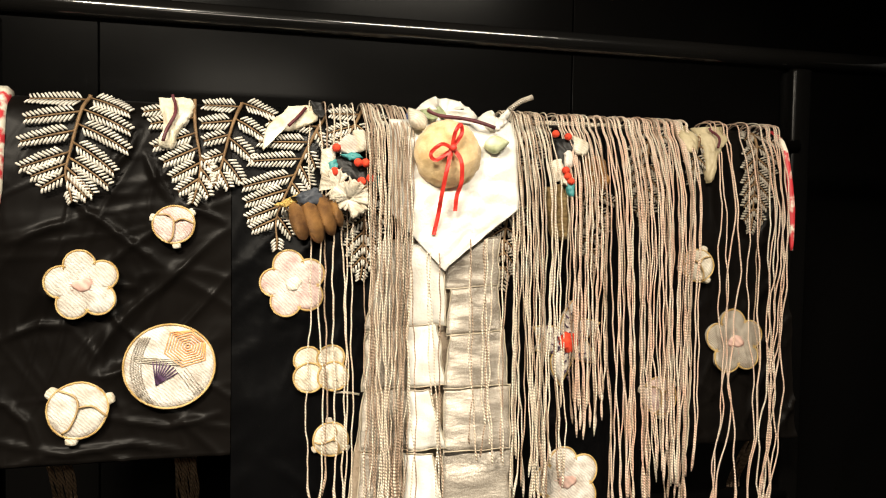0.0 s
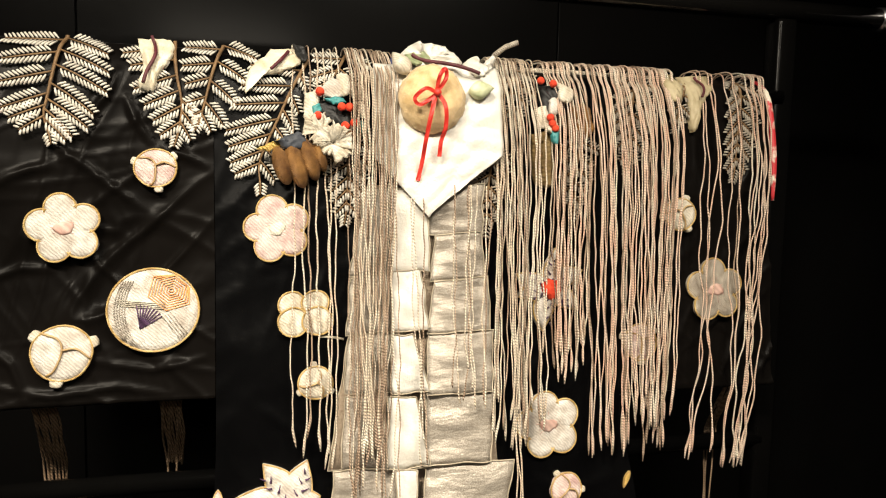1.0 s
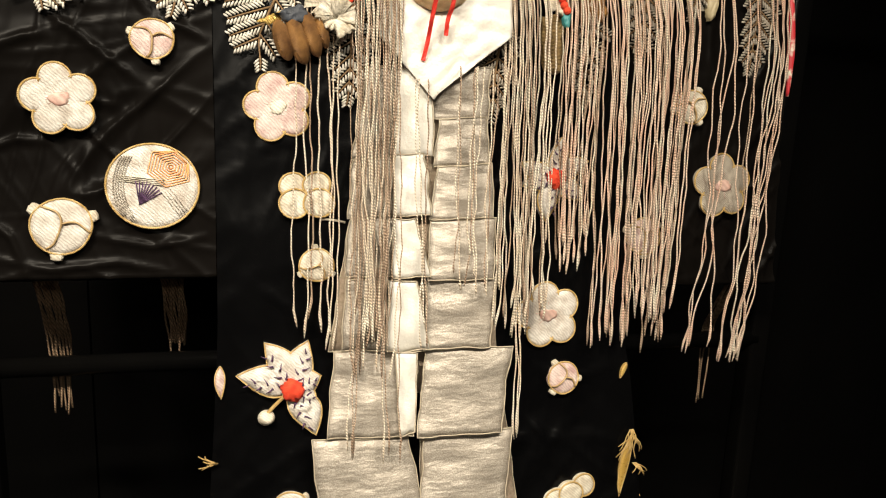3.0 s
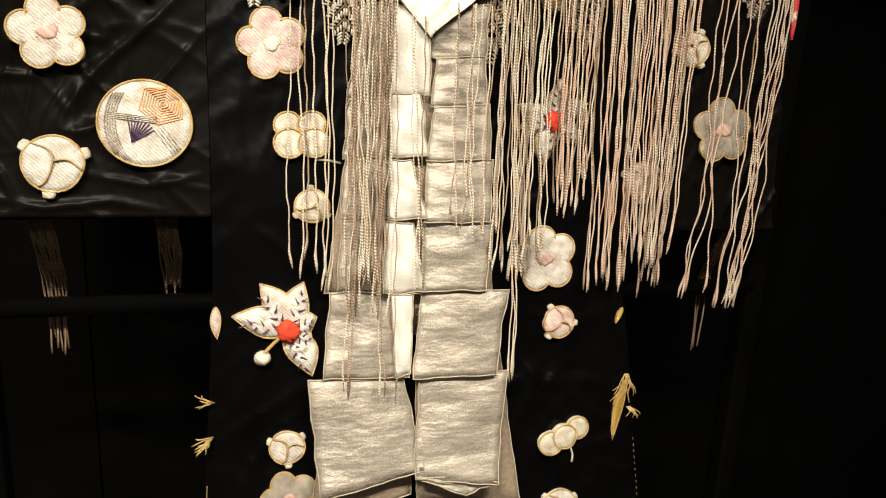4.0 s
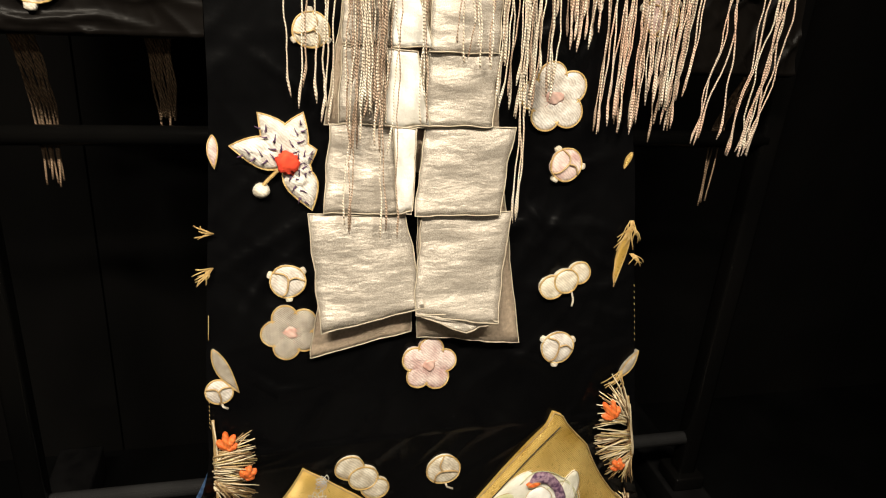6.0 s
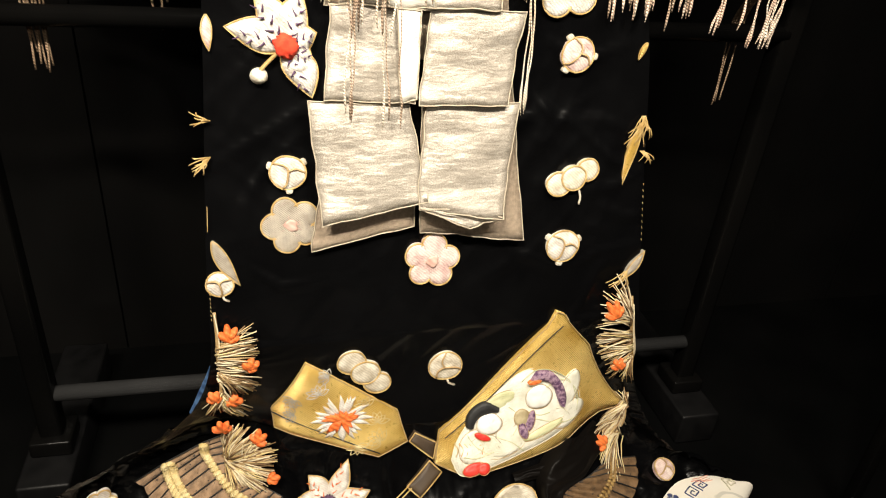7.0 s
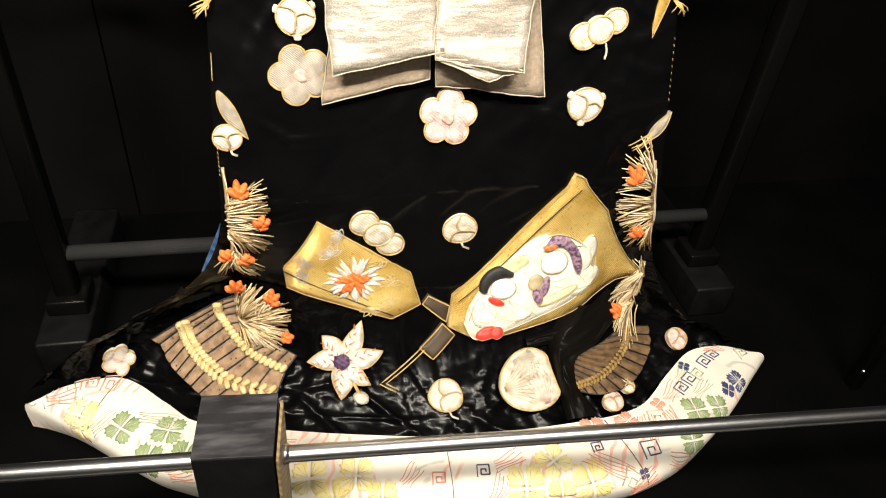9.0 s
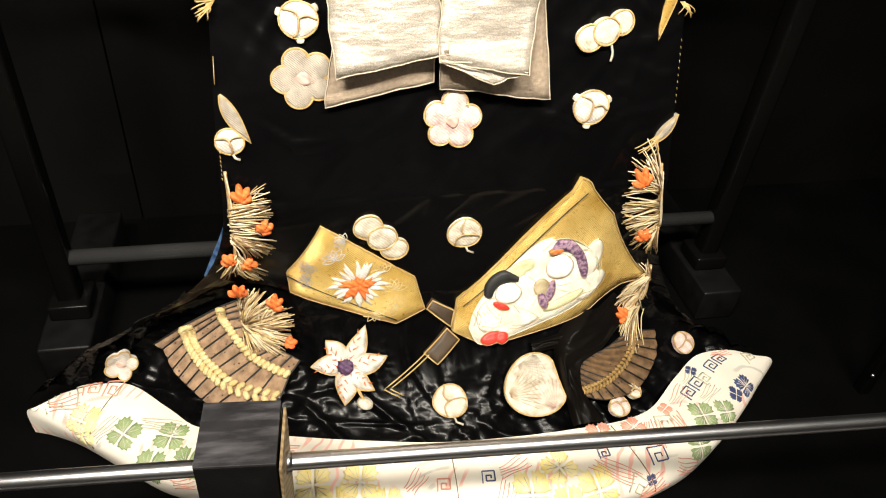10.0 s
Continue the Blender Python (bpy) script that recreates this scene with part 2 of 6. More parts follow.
orange = material("orange_red_thread", (0.78, 0.12, 0.015), (0.90, 0.24, 0.05), 0.6, spots=70, weave=0.3, bump=0.6)
scarlet = material("scarlet_wool", (0.70, 0.03, 0.01), (0.88, 0.09, 0.03), 0.8, spots=90, bump=1.0)
purple = material("purple_thread", (0.05, 0.02, 0.06), (0.16, 0.08, 0.18), 0.6, spots=70, weave=0.4, bump=0.6)
maroon = material("maroon_cord", (0.05, 0.008, 0.012), (0.13, 0.02, 0.03), 0.55, spots=60)
black_thread = material("black_thread", (0.006, 0.006, 0.006), (0.02, 0.02, 0.02), 0.6, spots=60)
green = material("green_silk", (0.14, 0.19, 0.09), (0.32, 0.36, 0.20), 0.5, spots=30, weave=0.2)
teal = material("teal_cloth", (0.02, 0.15, 0.16), (0.06, 0.30, 0.30), 0.5, spots=30)
navy = material("navy_print", (0.02, 0.03, 0.09), (0.08, 0.10, 0.22), 0.6, spots=60)
print_green = material("green_print", (0.17, 0.27, 0.09), (0.42, 0.50, 0.26), 0.6, spots=40, weave=0.2, weave_size=2500)
print_yellow = material("yellow_print", (0.84, 0.66, 0.16), (0.88, 0.81, 0.50), 0.6, spots=30)
print_pink = material("coral_print", (0.66, 0.22, 0.14), (0.80, 0.42, 0.32), 0.6, spots=40)
print_grey = material("pale_olive_print", (0.42, 0.40, 0.28), (0.60, 0.56, 0.42), 0.6, spots=40)
lacquer = material("black_lacquer", (0.0018, 0.0018, 0.0018), (0.0034, 0.0032, 0.003), 0.26, spots=5, bump=0.01, shine=0.10, vary=0.02)
wood_black = material("black_stained_wood", (0.002, 0.002, 0.0022), (0.006, 0.0058, 0.006), 0.45, spots=26, bump=0.15, shine=0.18)
raw_wood = material("raw_plywood_edge", (0.20, 0.13, 0.06), (0.40, 0.29, 0.15), 0.6, spots=30, weave=0.4, weave_size=900)
chrome = material("polished_steel", (0.66, 0.66, 0.69), (0.78, 0.78, 0.80), 0.29, 1.0, spots=12, bump=0.0, vary=0.03)
dull_steel = material("dark_steel", (0.44, 0.44, 0.45), (0.56, 0.56, 0.57), 0.20, 0.95, spots=12, bump=0.0, vary=0.03)
wall_black = material("black_wall_panel", (0.003, 0.003, 0.003), (0.0055, 0.0052, 0.005), 0.19, spots=3, bump=0.006, shine=0.09, vary=0.015)
floor_black = material("black_floor_board", (0.0012, 0.0013, 0.0013), (0.0026, 0.0026, 0.0026), 0.55, spots=6, bump=0.1, shine=0.04)


def printed(name):
    """White printed silk with fine broken red and grey lines."""
    m = material(name, (0.72, 0.64, 0.54), (0.86, 0.83, 0.74), 0.45, spots=7, bump=0.2)
    n, link = m.node_tree.nodes, m.node_tree.links
    b = n["Principled BSDF"]
    where = n.new("ShaderNodeTexCoord")
    base = b.inputs["Base Color"].links[0].from_socket
    for scale, rows, tint, low, seed in ((16, 3.0, (0.80, 0.46, 0.38), 0.56, 0.0), (13, 4.0, (0.58, 0.55, 0.48), 0.58, 4.0)):
        shift = n.new("ShaderNodeMapping")
        shift.inputs["Location"].default_value = (seed, seed, 0)
        shift.inputs["Rotation"].default_value = (0.4, 0.3, 0.6 + seed)
        wave = n.new("ShaderNodeTexWave")
        wave.inputs["Scale"].default_value, wave.inputs["Distortion"].default_value, wave.inputs["Detail Scale"].default_value = scale, 9, 0.7
        line = n.new("ShaderNodeValToRGB")
        line.color_ramp.elements[0].position, line.color_ramp.elements[1].position = 0.78, 0.92
        zone = n.new("ShaderNodeTexNoise")
        zone.inputs["Scale"].default_value = rows * 3
        cut = n.new("ShaderNodeValToRGB")
        cut.color_ramp.elements[0].position, cut.color_ramp.elements[1].position = low, low + 0.04
        both = n.new("ShaderNodeMath")
        both.operation = "MULTIPLY"
        mix = n.new("ShaderNodeMixRGB")
        mix.inputs["Color2"].default_value = (*tint, 1)
        link.new(where.outputs["Object"], shift.inputs["Vector"])
        link.new(shift.outputs["Vector"], wave.inputs["Vector"])
        link.new(shift.outputs["Vector"], zone.inputs["Vector"])
        link.new(wave.outputs["Fac"], line.inputs["Fac"])
        link.new(zone.outputs["Fac"], cut.inputs["Fac"])
        link.new(line.outputs["Color"], both.inputs[0])
        link.new(cut.outputs["Color"], both.inputs[1])
        link.new(both.outputs["Value"], mix.inputs["Fac"])
        link.new(base, mix.inputs["Color1"])
        base = mix.outputs["Color"]
    link.new(base, b.inputs["Base Color"])
    return m

slate = material("slate_velvet", (0.012, 0.016, 0.024), (0.05, 0.058, 0.075), 0.6, spots=40, sheen=0.2)
handle_brown = material("dark_brown_gauze", (0.035, 0.022, 0.012), (0.085, 0.055, 0.03), 0.5, spots=30, weave=0.3, weave_size=3000)
# grey of the unseen floor that bounces light up
bounce_grey = material("grey_bounce_floor", (0.16, 0.15, 0.14), (0.26, 0.25, 0.235), 0.9, spots=40, bump=0.6)
bounce_pale = material("pale_grey_bounce_wall", (0.36, 0.35, 0.33), (0.44, 0.43, 0.41), 0.8, spots=6, bump=0.1)
tan_thread = material("tan_thread", (0.30, 0.19, 0.08), (0.56, 0.40, 0.20), 0.5, 0.05, spots=60, bump=0.5)
rope_gold = material("pale_gold_rope", (0.62, 0.44, 0.15), (0.92, 0.78, 0.44), 0.42, 0.05, spots=60, weave=0.2, weave_size=3800, bump=0.6)
polish = material("polished_black_lacquer", (0.004, 0.004, 0.004), (0.007, 0.0065, 0.006), 0.14, spots=5, bump=0.0, shine=0.6, vary=0.02)
brown_cord = material("brown_cord", (0.30, 0.19, 0.11), (0.58, 0.40, 0.26), 0.5, spots=30, weave=0.6, weave_size=2400, grain="twist", bump=0.8)
pink_cord = material("pinkish_twisted_cord", (0.94, 0.62, 0.46), (1.0, 0.82, 0.66), 0.34, spots=20, weave=0.44, weave_size=2400, grain="twist", bump=1.0, contrast=0.13)
# base paler than the post's own black, for light falling on its top
scuffed = streaked(material("scuffed_black_wood", (0.006, 0.006, 0.007), (0.03, 0.029, 0.032), 0.5, spots=12, bump=0.4, contrast=0.2, shine=0.3))


def woven_silver(name):
    """Silver woven cloth: flat threads running across, their glints painted into the colour, softly buckled."""
    m = material(name, (0.25, 0.215, 0.172), (0.42, 0.372, 0.312), 0.4, 0.25, spots=10, bump=0.3)
    n, link = m.node_tree.nodes, m.node_tree.links
    b = n["Principled BSDF"]
    base = b.inputs["Base Color"].links[0].from_socket
    where = n.new("ShaderNodeTexCoord")
    stretch = n.new("ShaderNodeMapping")
    stretch.inputs["Scale"].default_value = (480, 480, 900)
    glint = n.new("ShaderNodeTexNoise")
    glint.inputs["Scale"].default_value, glint.inputs["Detail"].default_value = 1.0, 3
    ramp = n.new("ShaderNodeValToRGB")
    ramp.color_ramp.elements[0].position, ramp.color_ramp.elements[1].position = 0.42, 0.68
    # pale streaks painted in as highlights of the threads
    mix = n.new("ShaderNodeMixRGB")
    mix.inputs["Color2"].default_value = (0.80, 0.745, 0.66, 1)
    zone = n.new("ShaderNodeTexNoise")
    zone.inputs["Scale"].default_value, zone.inputs["Detail"].default_value = 24, 5
    both = n.new("ShaderNodeMath")
    both.operation = "MULTIPLY"
    link.new(where.outputs["Object"], stretch.inputs["Vector"])
    link.new(where.outputs["Object"], zone.inputs["Vector"])
    link.new(stretch.outputs["Vector"], glint.inputs["Vector"])
    link.new(glint.outputs["Fac"], ramp.inputs["Fac"])
    link.new(ramp.outputs["Color"], both.inputs[0])
    link.new(zone.outputs["Fac"], both.inputs[1])
    link.new(both.outputs["Value"], mix.inputs["Fac"])
    link.new(base, mix.inputs["Color1"])
    link.new(mix.outputs["Color"], b.inputs["Base Color"])
    soft = n.new("ShaderNodeBump")
    soft.inputs["Strength"].default_value, soft.inputs["Distance"].default_value = 0.6, 0.016
    wide = n.new("ShaderNodeMapping")
    wide.inputs["Scale"].default_value = (14, 14, 34)
    waves = n.new("ShaderNodeTexNoise")
    waves.inputs["Scale"].default_value, waves.inputs["Detail"].default_value = 1.0, 3
    link.new(where.outputs["Object"], wide.inputs["Vector"])
    link.new(wide.outputs["Vector"], waves.inputs["Vector"])
    link.new(waves.outputs["Fac"], soft.inputs["Height"])
    thread = n.new("ShaderNodeBump")
    thread.inputs["Strength"].default_value, thread.inputs["Distance"].default_value = 0.4, 0.002
    link.new(glint.outputs["Fac"], thread.inputs["Height"])
    link.new(soft.outputs["Normal"], thread.inputs["Normal"])
    link.new(thread.outputs["Normal"], b.inputs["Normal"])
    return m


lame = woven_silver("silver_lame")
hem_print = printed("printed_white_silk")
cuff_print = material("red_and_yellow_print", (0.62, 0.04, 0.05), (0.86, 0.80, 0.66), 0.5, spots=38, bump=0.2, contrast=0.05)


# ---- small builders ----
def part(name, bm, mat, parent=None, label="", smooth=True):
    me = bpy.data.meshes.new(name)
    bmesh.ops.recalc_face_normals(bm, faces=bm.faces)
    for f in bm.faces:
        f.smooth = smooth
    bm.to_mesh(me)
    bm.free()
    for one in (mat if isinstance(mat, (list, tuple)) else [mat]):
        me.materials.append(one)
    ob = new(name, me)
    if parent:
        ob.parent = parent
        if parent.type == "EMPTY":
            ob.matrix_parent_inverse = parent.matrix_basis.inverted()
    if label:
        ob["label"] = label
    return ob


def thing(name, at, label, category, group=""):
    ob = new(name)
    ob.empty_display_size = 0.1
    ob.location = at
    return tagged(ob, label, category, group)


def grid(bm, rows, close=False):
    """Faces between rows of points."""
    made = [[bm.verts.new(Vector(p)) for p in row] for row in rows]
    for a, b in zip(made, made[1:]):
        n = len(a)
        for i in range(n if close else n - 1):
            j = (i + 1) % n
            bm.faces.new((a[i], a[j], b[j], b[i]))
    return made


def tube(bm, points, radius, sides=6, taper=None, caps=True):
    pts = [Vector(p) for p in points]
    rows = []
    side = None
    for i, p in enumerate(pts):
        d = (pts[min(i + 1, len(pts) - 1)] - pts[max(i - 1, 0)]).normalized()
        if side is None:
            side = d.cross(Vector((0.31, 0.77, 0.55))).normalized()
        side = (side - d * side.dot(d)).normalized()
        other = d.cross(side)
        r = radius * (taper(i / (len(pts) - 1)) if taper else 1)
        rows.append([p + (side * math.cos(k * math.tau / sides) + other * math.sin(k * math.tau / sides)) * r for k in range(sides)])
    made = grid(bm, rows, close=True)
    if caps:
        bm.faces.new(made[0][::-1])
        bm.faces.new(made[-1])


def box(bm, lo, hi, bevel=0.004, turn=0.0):
    made = bmesh.ops.create_cube(bm, size=1)["verts"]
    mid, size = (Vector(lo) + Vector(hi)) / 2, Vector(hi) - Vector(lo)
    bmesh.ops.transform(bm, matrix=Matrix.Translation(mid) @ Matrix.Rotation(radians(turn), 4, "Z") @ Matrix.Diagonal((*size, 1)), verts=made)
    if bevel:
        edges = list({e for v in made for e in v.link_edges})
        bmesh.ops.bevel(bm, geom=edges, offset=bevel, segments=2, affect="EDGES", profile=0.6)


class Patch:
    """A place on the cloth: at(a, b, h) lies a to the right, b up and h out of it, bent with the cloth."""

    def __init__(self, u, v, turn=0.0, shape=cloth, base=0.0):
        self.u, self.v, self.shape, self.base = u, v, shape, base
        self.p, self.right, self.up, self.out, self.du, self.dv = frame_at(shape, u, v)
        self.c, self.s = math.cos(radians(turn)), math.sin(radians(turn))

    def at(self, a, b, h=0.0):
        a, b = a * self.c - b * self.s, a * self.s + b * self.c
        d = self.du * a + self.dv * b
        return Vector(self.shape(self.u + d[0], self.v + d[1]) + self.out * (h + self.base))


def on_body(x, z, turn=0.0, base=0.0):
    """A patch at the given place of the upright part."""
    lo, hi = curve(EDGE_Z, EDGE_L, z), curve(EDGE_Z, EDGE_R, z)
    u = -1 + 2 * (x - lo) / (hi - lo)
    if x < lo:
        u = -1 + (x - lo) / SLEEVE
    if x > hi:
        u = 1 + (x - hi) / SLEEVE
    return Patch(u, (TOP - z) / (TOP - WAIST), turn, base=base)


def lift(u, v, h, shape=cloth):
    p, _, _, out, _, _ = frame_at(shape, u, v)
    return Vector(p + out * h)


def pad(bm, place, outline, thick=0.006, rings=5, foot=-0.008, edge=0.002):
    """A cushioned patch inside a closed outline of (a, b)."""
    n = len(outline)
    ca, cb = sum(a for a, _ in outline) / n, sum(b for _, b in outline) / n
    rows = []
    for k in range(1, rings + 1):
        s = k / rings
        rows.append([place.at(ca + (a - ca) * s, cb + (b - cb) * s, edge + thick * (1 - s**5) * (0.85 + 0.5 * noise.noise(Vector((ca + (a - ca) * s, cb + (b - cb) * s, 0.3)) * 120))) for a, b in outline])
    rows.append([place.at(a, b, foot) for a, b in outline])
    made = grid(bm, rows, close=True)
    mid = bm.verts.new(place.at(ca, cb, edge + thick))
    for i in range(n):
        bm.faces.new((mid, made[0][i], made[0][(i + 1) % n]))


def ring(n, rx, ry=None, ca=0.0, cb=0.0, turn=0.0, bumpy=0.0, seed=0):
    ry = ry or rx
    rng = random.Random(seed)
    ph = [rng.uniform(0, 6.28) for _ in range(3)]
    out = []
    for i in range(n):
        t = i / n * math.tau
        k = 1 + bumpy * (math.sin(2 * t + ph[0]) + math.sin(3 * t + ph[1]) + 0.6 * math.sin(5 * t + ph[2])) / 2
        a, b = rx * k * math.cos(t), ry * k * math.sin(t)
        c, s = math.cos(radians(turn)), math.sin(radians(turn))
        out.append((ca + a * c - b * s, cb + a * s + b * c))
    return out


def leaf(length, width, n=9, bend=0.0, start=0.0, point=1.0):
    """A pointed leaf from the origin upwards."""
    left, right = [], []
    for i in range(n + 1):
        t = i / n
        w = width * math.sin(math.pi * t ** 0.8) ** point + (0.12 * width * (1 - t))
        x = bend * math.sin(t * 2.2) * length
        left.append((x - w, start + t * length))
        right.append((x + w, start + t * length))
    return right + left[::-1][1:]


def turned(outline, degrees, da=0.0, db=0.0):
    c, s = math.cos(radians(degrees)), math.sin(radians(degrees))
    return [(da + a * c - b * s, db + a * s + b * c) for a, b in outline]


def line_on(bm, place, pts, radius, h=0.004, sides=5, taper=None):
    tube(bm, [place.at(a, b, h) for a, b in pts], radius, sides, taper)


def smooth_path(pts, n):
    """Points along a soft curve through the given ones."""
    k = range(len(pts))
    return [tuple(curve(k, [p[j] for p in pts], i / (n - 1) * (len(pts) - 1)) for j in range(len(pts[0]))) for i in range(n)]


def wrinkle(x, z, size, seed=0.0):
    """Depth between long thin ridges that run slantwise through the cloth."""
    total = 0.0
    for k, (turn, along, across, weight) in enumerate(((0.75, 3.2, 15.0, 1.0), (-0.6, 4.0, 19.0, 0.9), (0.2, 5.0, 30.0, 0.6), (1.25, 5.5, 24.0, 0.55), (-1.1, 7.0, 38.0, 0.4))):
        c, s = math.cos(turn), math.sin(turn)
        p, q = x * c + z * s, -x * s + z * c
        q += 0.03 * noise.noise(Vector((p * 5, q * 5, seed + k)))
        a = noise.noise(Vector((p * along + seed, q * across, seed + k * 5.3)))
        zone = max(0.0, min(1.0, 0.45 + 1.8 * noise.noise(Vector((x * 4.1 + k * 9, z * 4.1, seed)))))
        total += weight * zone * (1 - max(0.0, 1 - abs(a) * 4) ** 2) * (24.0 / (across + 8))
    return size * total * 0.5


# ---- the room ----
bm = bmesh.new()
box(bm, (-3.2, -0.80, -0.10), (3.2, 0.56, 0.0), 0)
floor = tagged(part("floor", bm, floor_black, smooth=False), "matt black painted wooden display floor", "floor", kind="structure")
# added floor out of view, grey only to bounce light at rail and tassels
bm = bmesh.new()
box(bm, (-3.2, -3.4, -0.10), (3.2, -0.80, -0.02), 0)
tagged(part("floor_bounce", bm, bounce_grey, smooth=False), "unseen grey floor added to bounce light up", "floor", kind="structure")
bm = bmesh.new()
box(bm, (-3.2, 0.56, -0.10), (3.2, 0.66, 3.0), 0)
wall_north = tagged(part("wall_north", bm, wall_black, smooth=False), "glossy black panelled wall behind the robe", "wall", kind="structure")
for x0, x1 in ((-3.19, -1.64), (-1.636, -0.64), (-0.636, 0.44), (0.444, 1.54), (1.544, 3.19)):
    bm = bmesh.new()
    box(bm, (x0, 0.545, 0.0), (x1, 0.56, 2.98), 0.001)
    part("panel", bm, wall_black, wall_north, smooth=False)
# the south wall, out of view, is pale to throw light back
for name, lo, hi in (("wall_west", (-3.3, -3.4, -0.1), (-3.2, 0.66, 3.0)), ("wall_east", (3.2, -3.4, -0.1), (3.3, 0.66, 3.0)), ("wall_south", (-3.3, -3.5, -0.1), (3.3, -3.4, 3.0))):
    bm = bmesh.new()
    box(bm, lo, hi, 0)
    tagged(part(name, bm, bounce_pale if name == "wall_south" else wall_black, smooth=False), "plain wall of the exhibition room", "wall", kind="structure")
bm = bmesh.new()
box(bm, (-3.3, -3.5, 3.0), (3.3, 0.66, 3.1), 0)
tagged(part("ceiling", bm, wall_black, smooth=False), "dark exhibition room ceiling", "ceiling", kind="structure")

# ---- the rack ----
rack = thing("garment_rack", (0, 0.12, 0), "black lacquered kimono stand holding the robe", "garment rack")
for x in (-0.712, 0.742):
    bm = bmesh.new()
    box(bm, (x - 0.022, 0.10, 0.085), (x + 0.022, 0.145, 1.822), 0.008)
    part("post", bm, lacquer, rack)
    bm = bmesh.new()
    box(bm, (x - 0.052, 0.0, 0.0), (x + 0.048, 0.46, 0.088), 0.006)
    part("foot", bm, wood_black, rack)
    bm = bmesh.new()
    box(bm, (x - 0.04, 0.08, 0.088), (x + 0.04, 0.165, 0.125), 0.006)
    part("post_collar", bm, lacquer, rack)
bm = bmesh.new()
tube(bm, [(x, 0.12, 1.840) for x in (-0.98, -0.5, 0, 0.5, 0.98)], 0.021, 20)
part("top_beam", bm, polish, rack)
for x in (-0.98, 0.98):
    bm = bmesh.new()
    tube(bm, [(x - 0.012, 0.12, 1.840), (x + 0.012, 0.12, 1.840)], 0.024, 16)
    part("end_cap", bm, chrome, rack)
for name, z, y, r, mat in (("hanging_bar", 1.668, 0.105, 0.014, lacquer), ("middle_bar", 0.972, 0.115, 0.017, lacquer), ("lower_bar", 0.222, 0.12, 0.0165, dull_steel)):
    bm = bmesh.new()
    tube(bm, [(-0.70, y, z), (0.03, y, z), (0.735, y, z)], r, 14)
    part(name, bm, mat, rack)

# ---- the barrier ----
barrier = thing("barrier", (-0.334, -0.507, 0), "low steel barrier rail through a black wooden post", "barrier")
bm = bmesh.new()
box(bm, (-0.386, -0.557, 0.0), (-0.286, -0.457, 0.416), 0.002, -5)
post = part("post", bm, wood_black, barrier, "black stained square wooden post", smooth=False)
# top plate: real scuffs, its black also lightened as lit from above
bm = bmesh.new()
box(bm, (-0.386, -0.557, 0.4165), (-0.286, -0.457, 0.420), 0.001, -5)
part("worn_lit_top", bm, scuffed, post, "black top with pale scuffs, lightened for light from above", smooth=False)
bm = bmesh.new()
box(bm, (-0.2835, -0.566, 0.0), (-0.2795, -0.470, 0.415), 0.001, -5)
part("edge_strip", bm, raw_wood, post, "unpainted raw wood edge", smooth=False)
bm = bmesh.new()
tube(bm, [(-2.6, -0.382, 0.365), (-0.334, -0.518, 0.365), (0.62, -0.577, 0.365), (2.6, -0.70, 0.365)], 0.0115, 16)
part("rail", bm, chrome, barrier, "polished steel tube rail")
bm = bmesh.new()
tube(bm, [(-0.283, -0.521, 0.365), (-0.272, -0.5215, 0.365)], 0.0135, 16)
part("collar", bm, chrome, barrier)
side = thing("partition_post", (0.97, -0.26, 0), "slim black metal post at the edge of the display", "post")
bm = bmesh.new()
box(bm, (0.96, -0.27, 0.0), (0.985, -0.245, 2.2), 0.003)
part("pole", bm, lacquer, side)
bm = bmesh.new()
tube(bm, [(0.957, -0.272, 0.07), (0.953, -0.276, 0.07)], 0.004, 8)
part("screw", bm, chrome, side)

# ---- the robe ----
robe = thing("robe", (0, -0.1, 0), "black satin ceremonial robe with white padded hem, cords and ornaments", "robe")


def skin(bm, us, vs, size, seed, shape=cloth):
    """The cloth's front with folds pressed into it."""
    rows = []
    for v in vs:
        row = []
        for u in us:
            p, _, _, out, _, _ = frame_at(shape, u, v)
            fade = min(1.0, v * 8) * min(1.0, 0.35 + 0.65 * min(abs(u + 1), abs(u - 1)) * 4) if v < 1 else 1.0
            depth = (0.4 if 1.0 < v < 1.36 else 1.0) * wrinkle(p[0], p[2] + (p[1] if v > 1 else 0) * -1.5, size if v <= 1 else size + max(0, v - 1.40) * 0.055, seed) * fade
            if v > 1.3:
                depth += min(1.0, (v - 1.3) * 4) * wrinkle(p[0] * 3.4, (p[2] - p[1] * 1.5) * 3.4, 0.0075, 3.0)
            row.append(p - out * (max(depth, 0.0) - (crease(p[0], p[2]) if v < 1 and u < 1 else 0.0)))
        rows.append(row)
    return rows


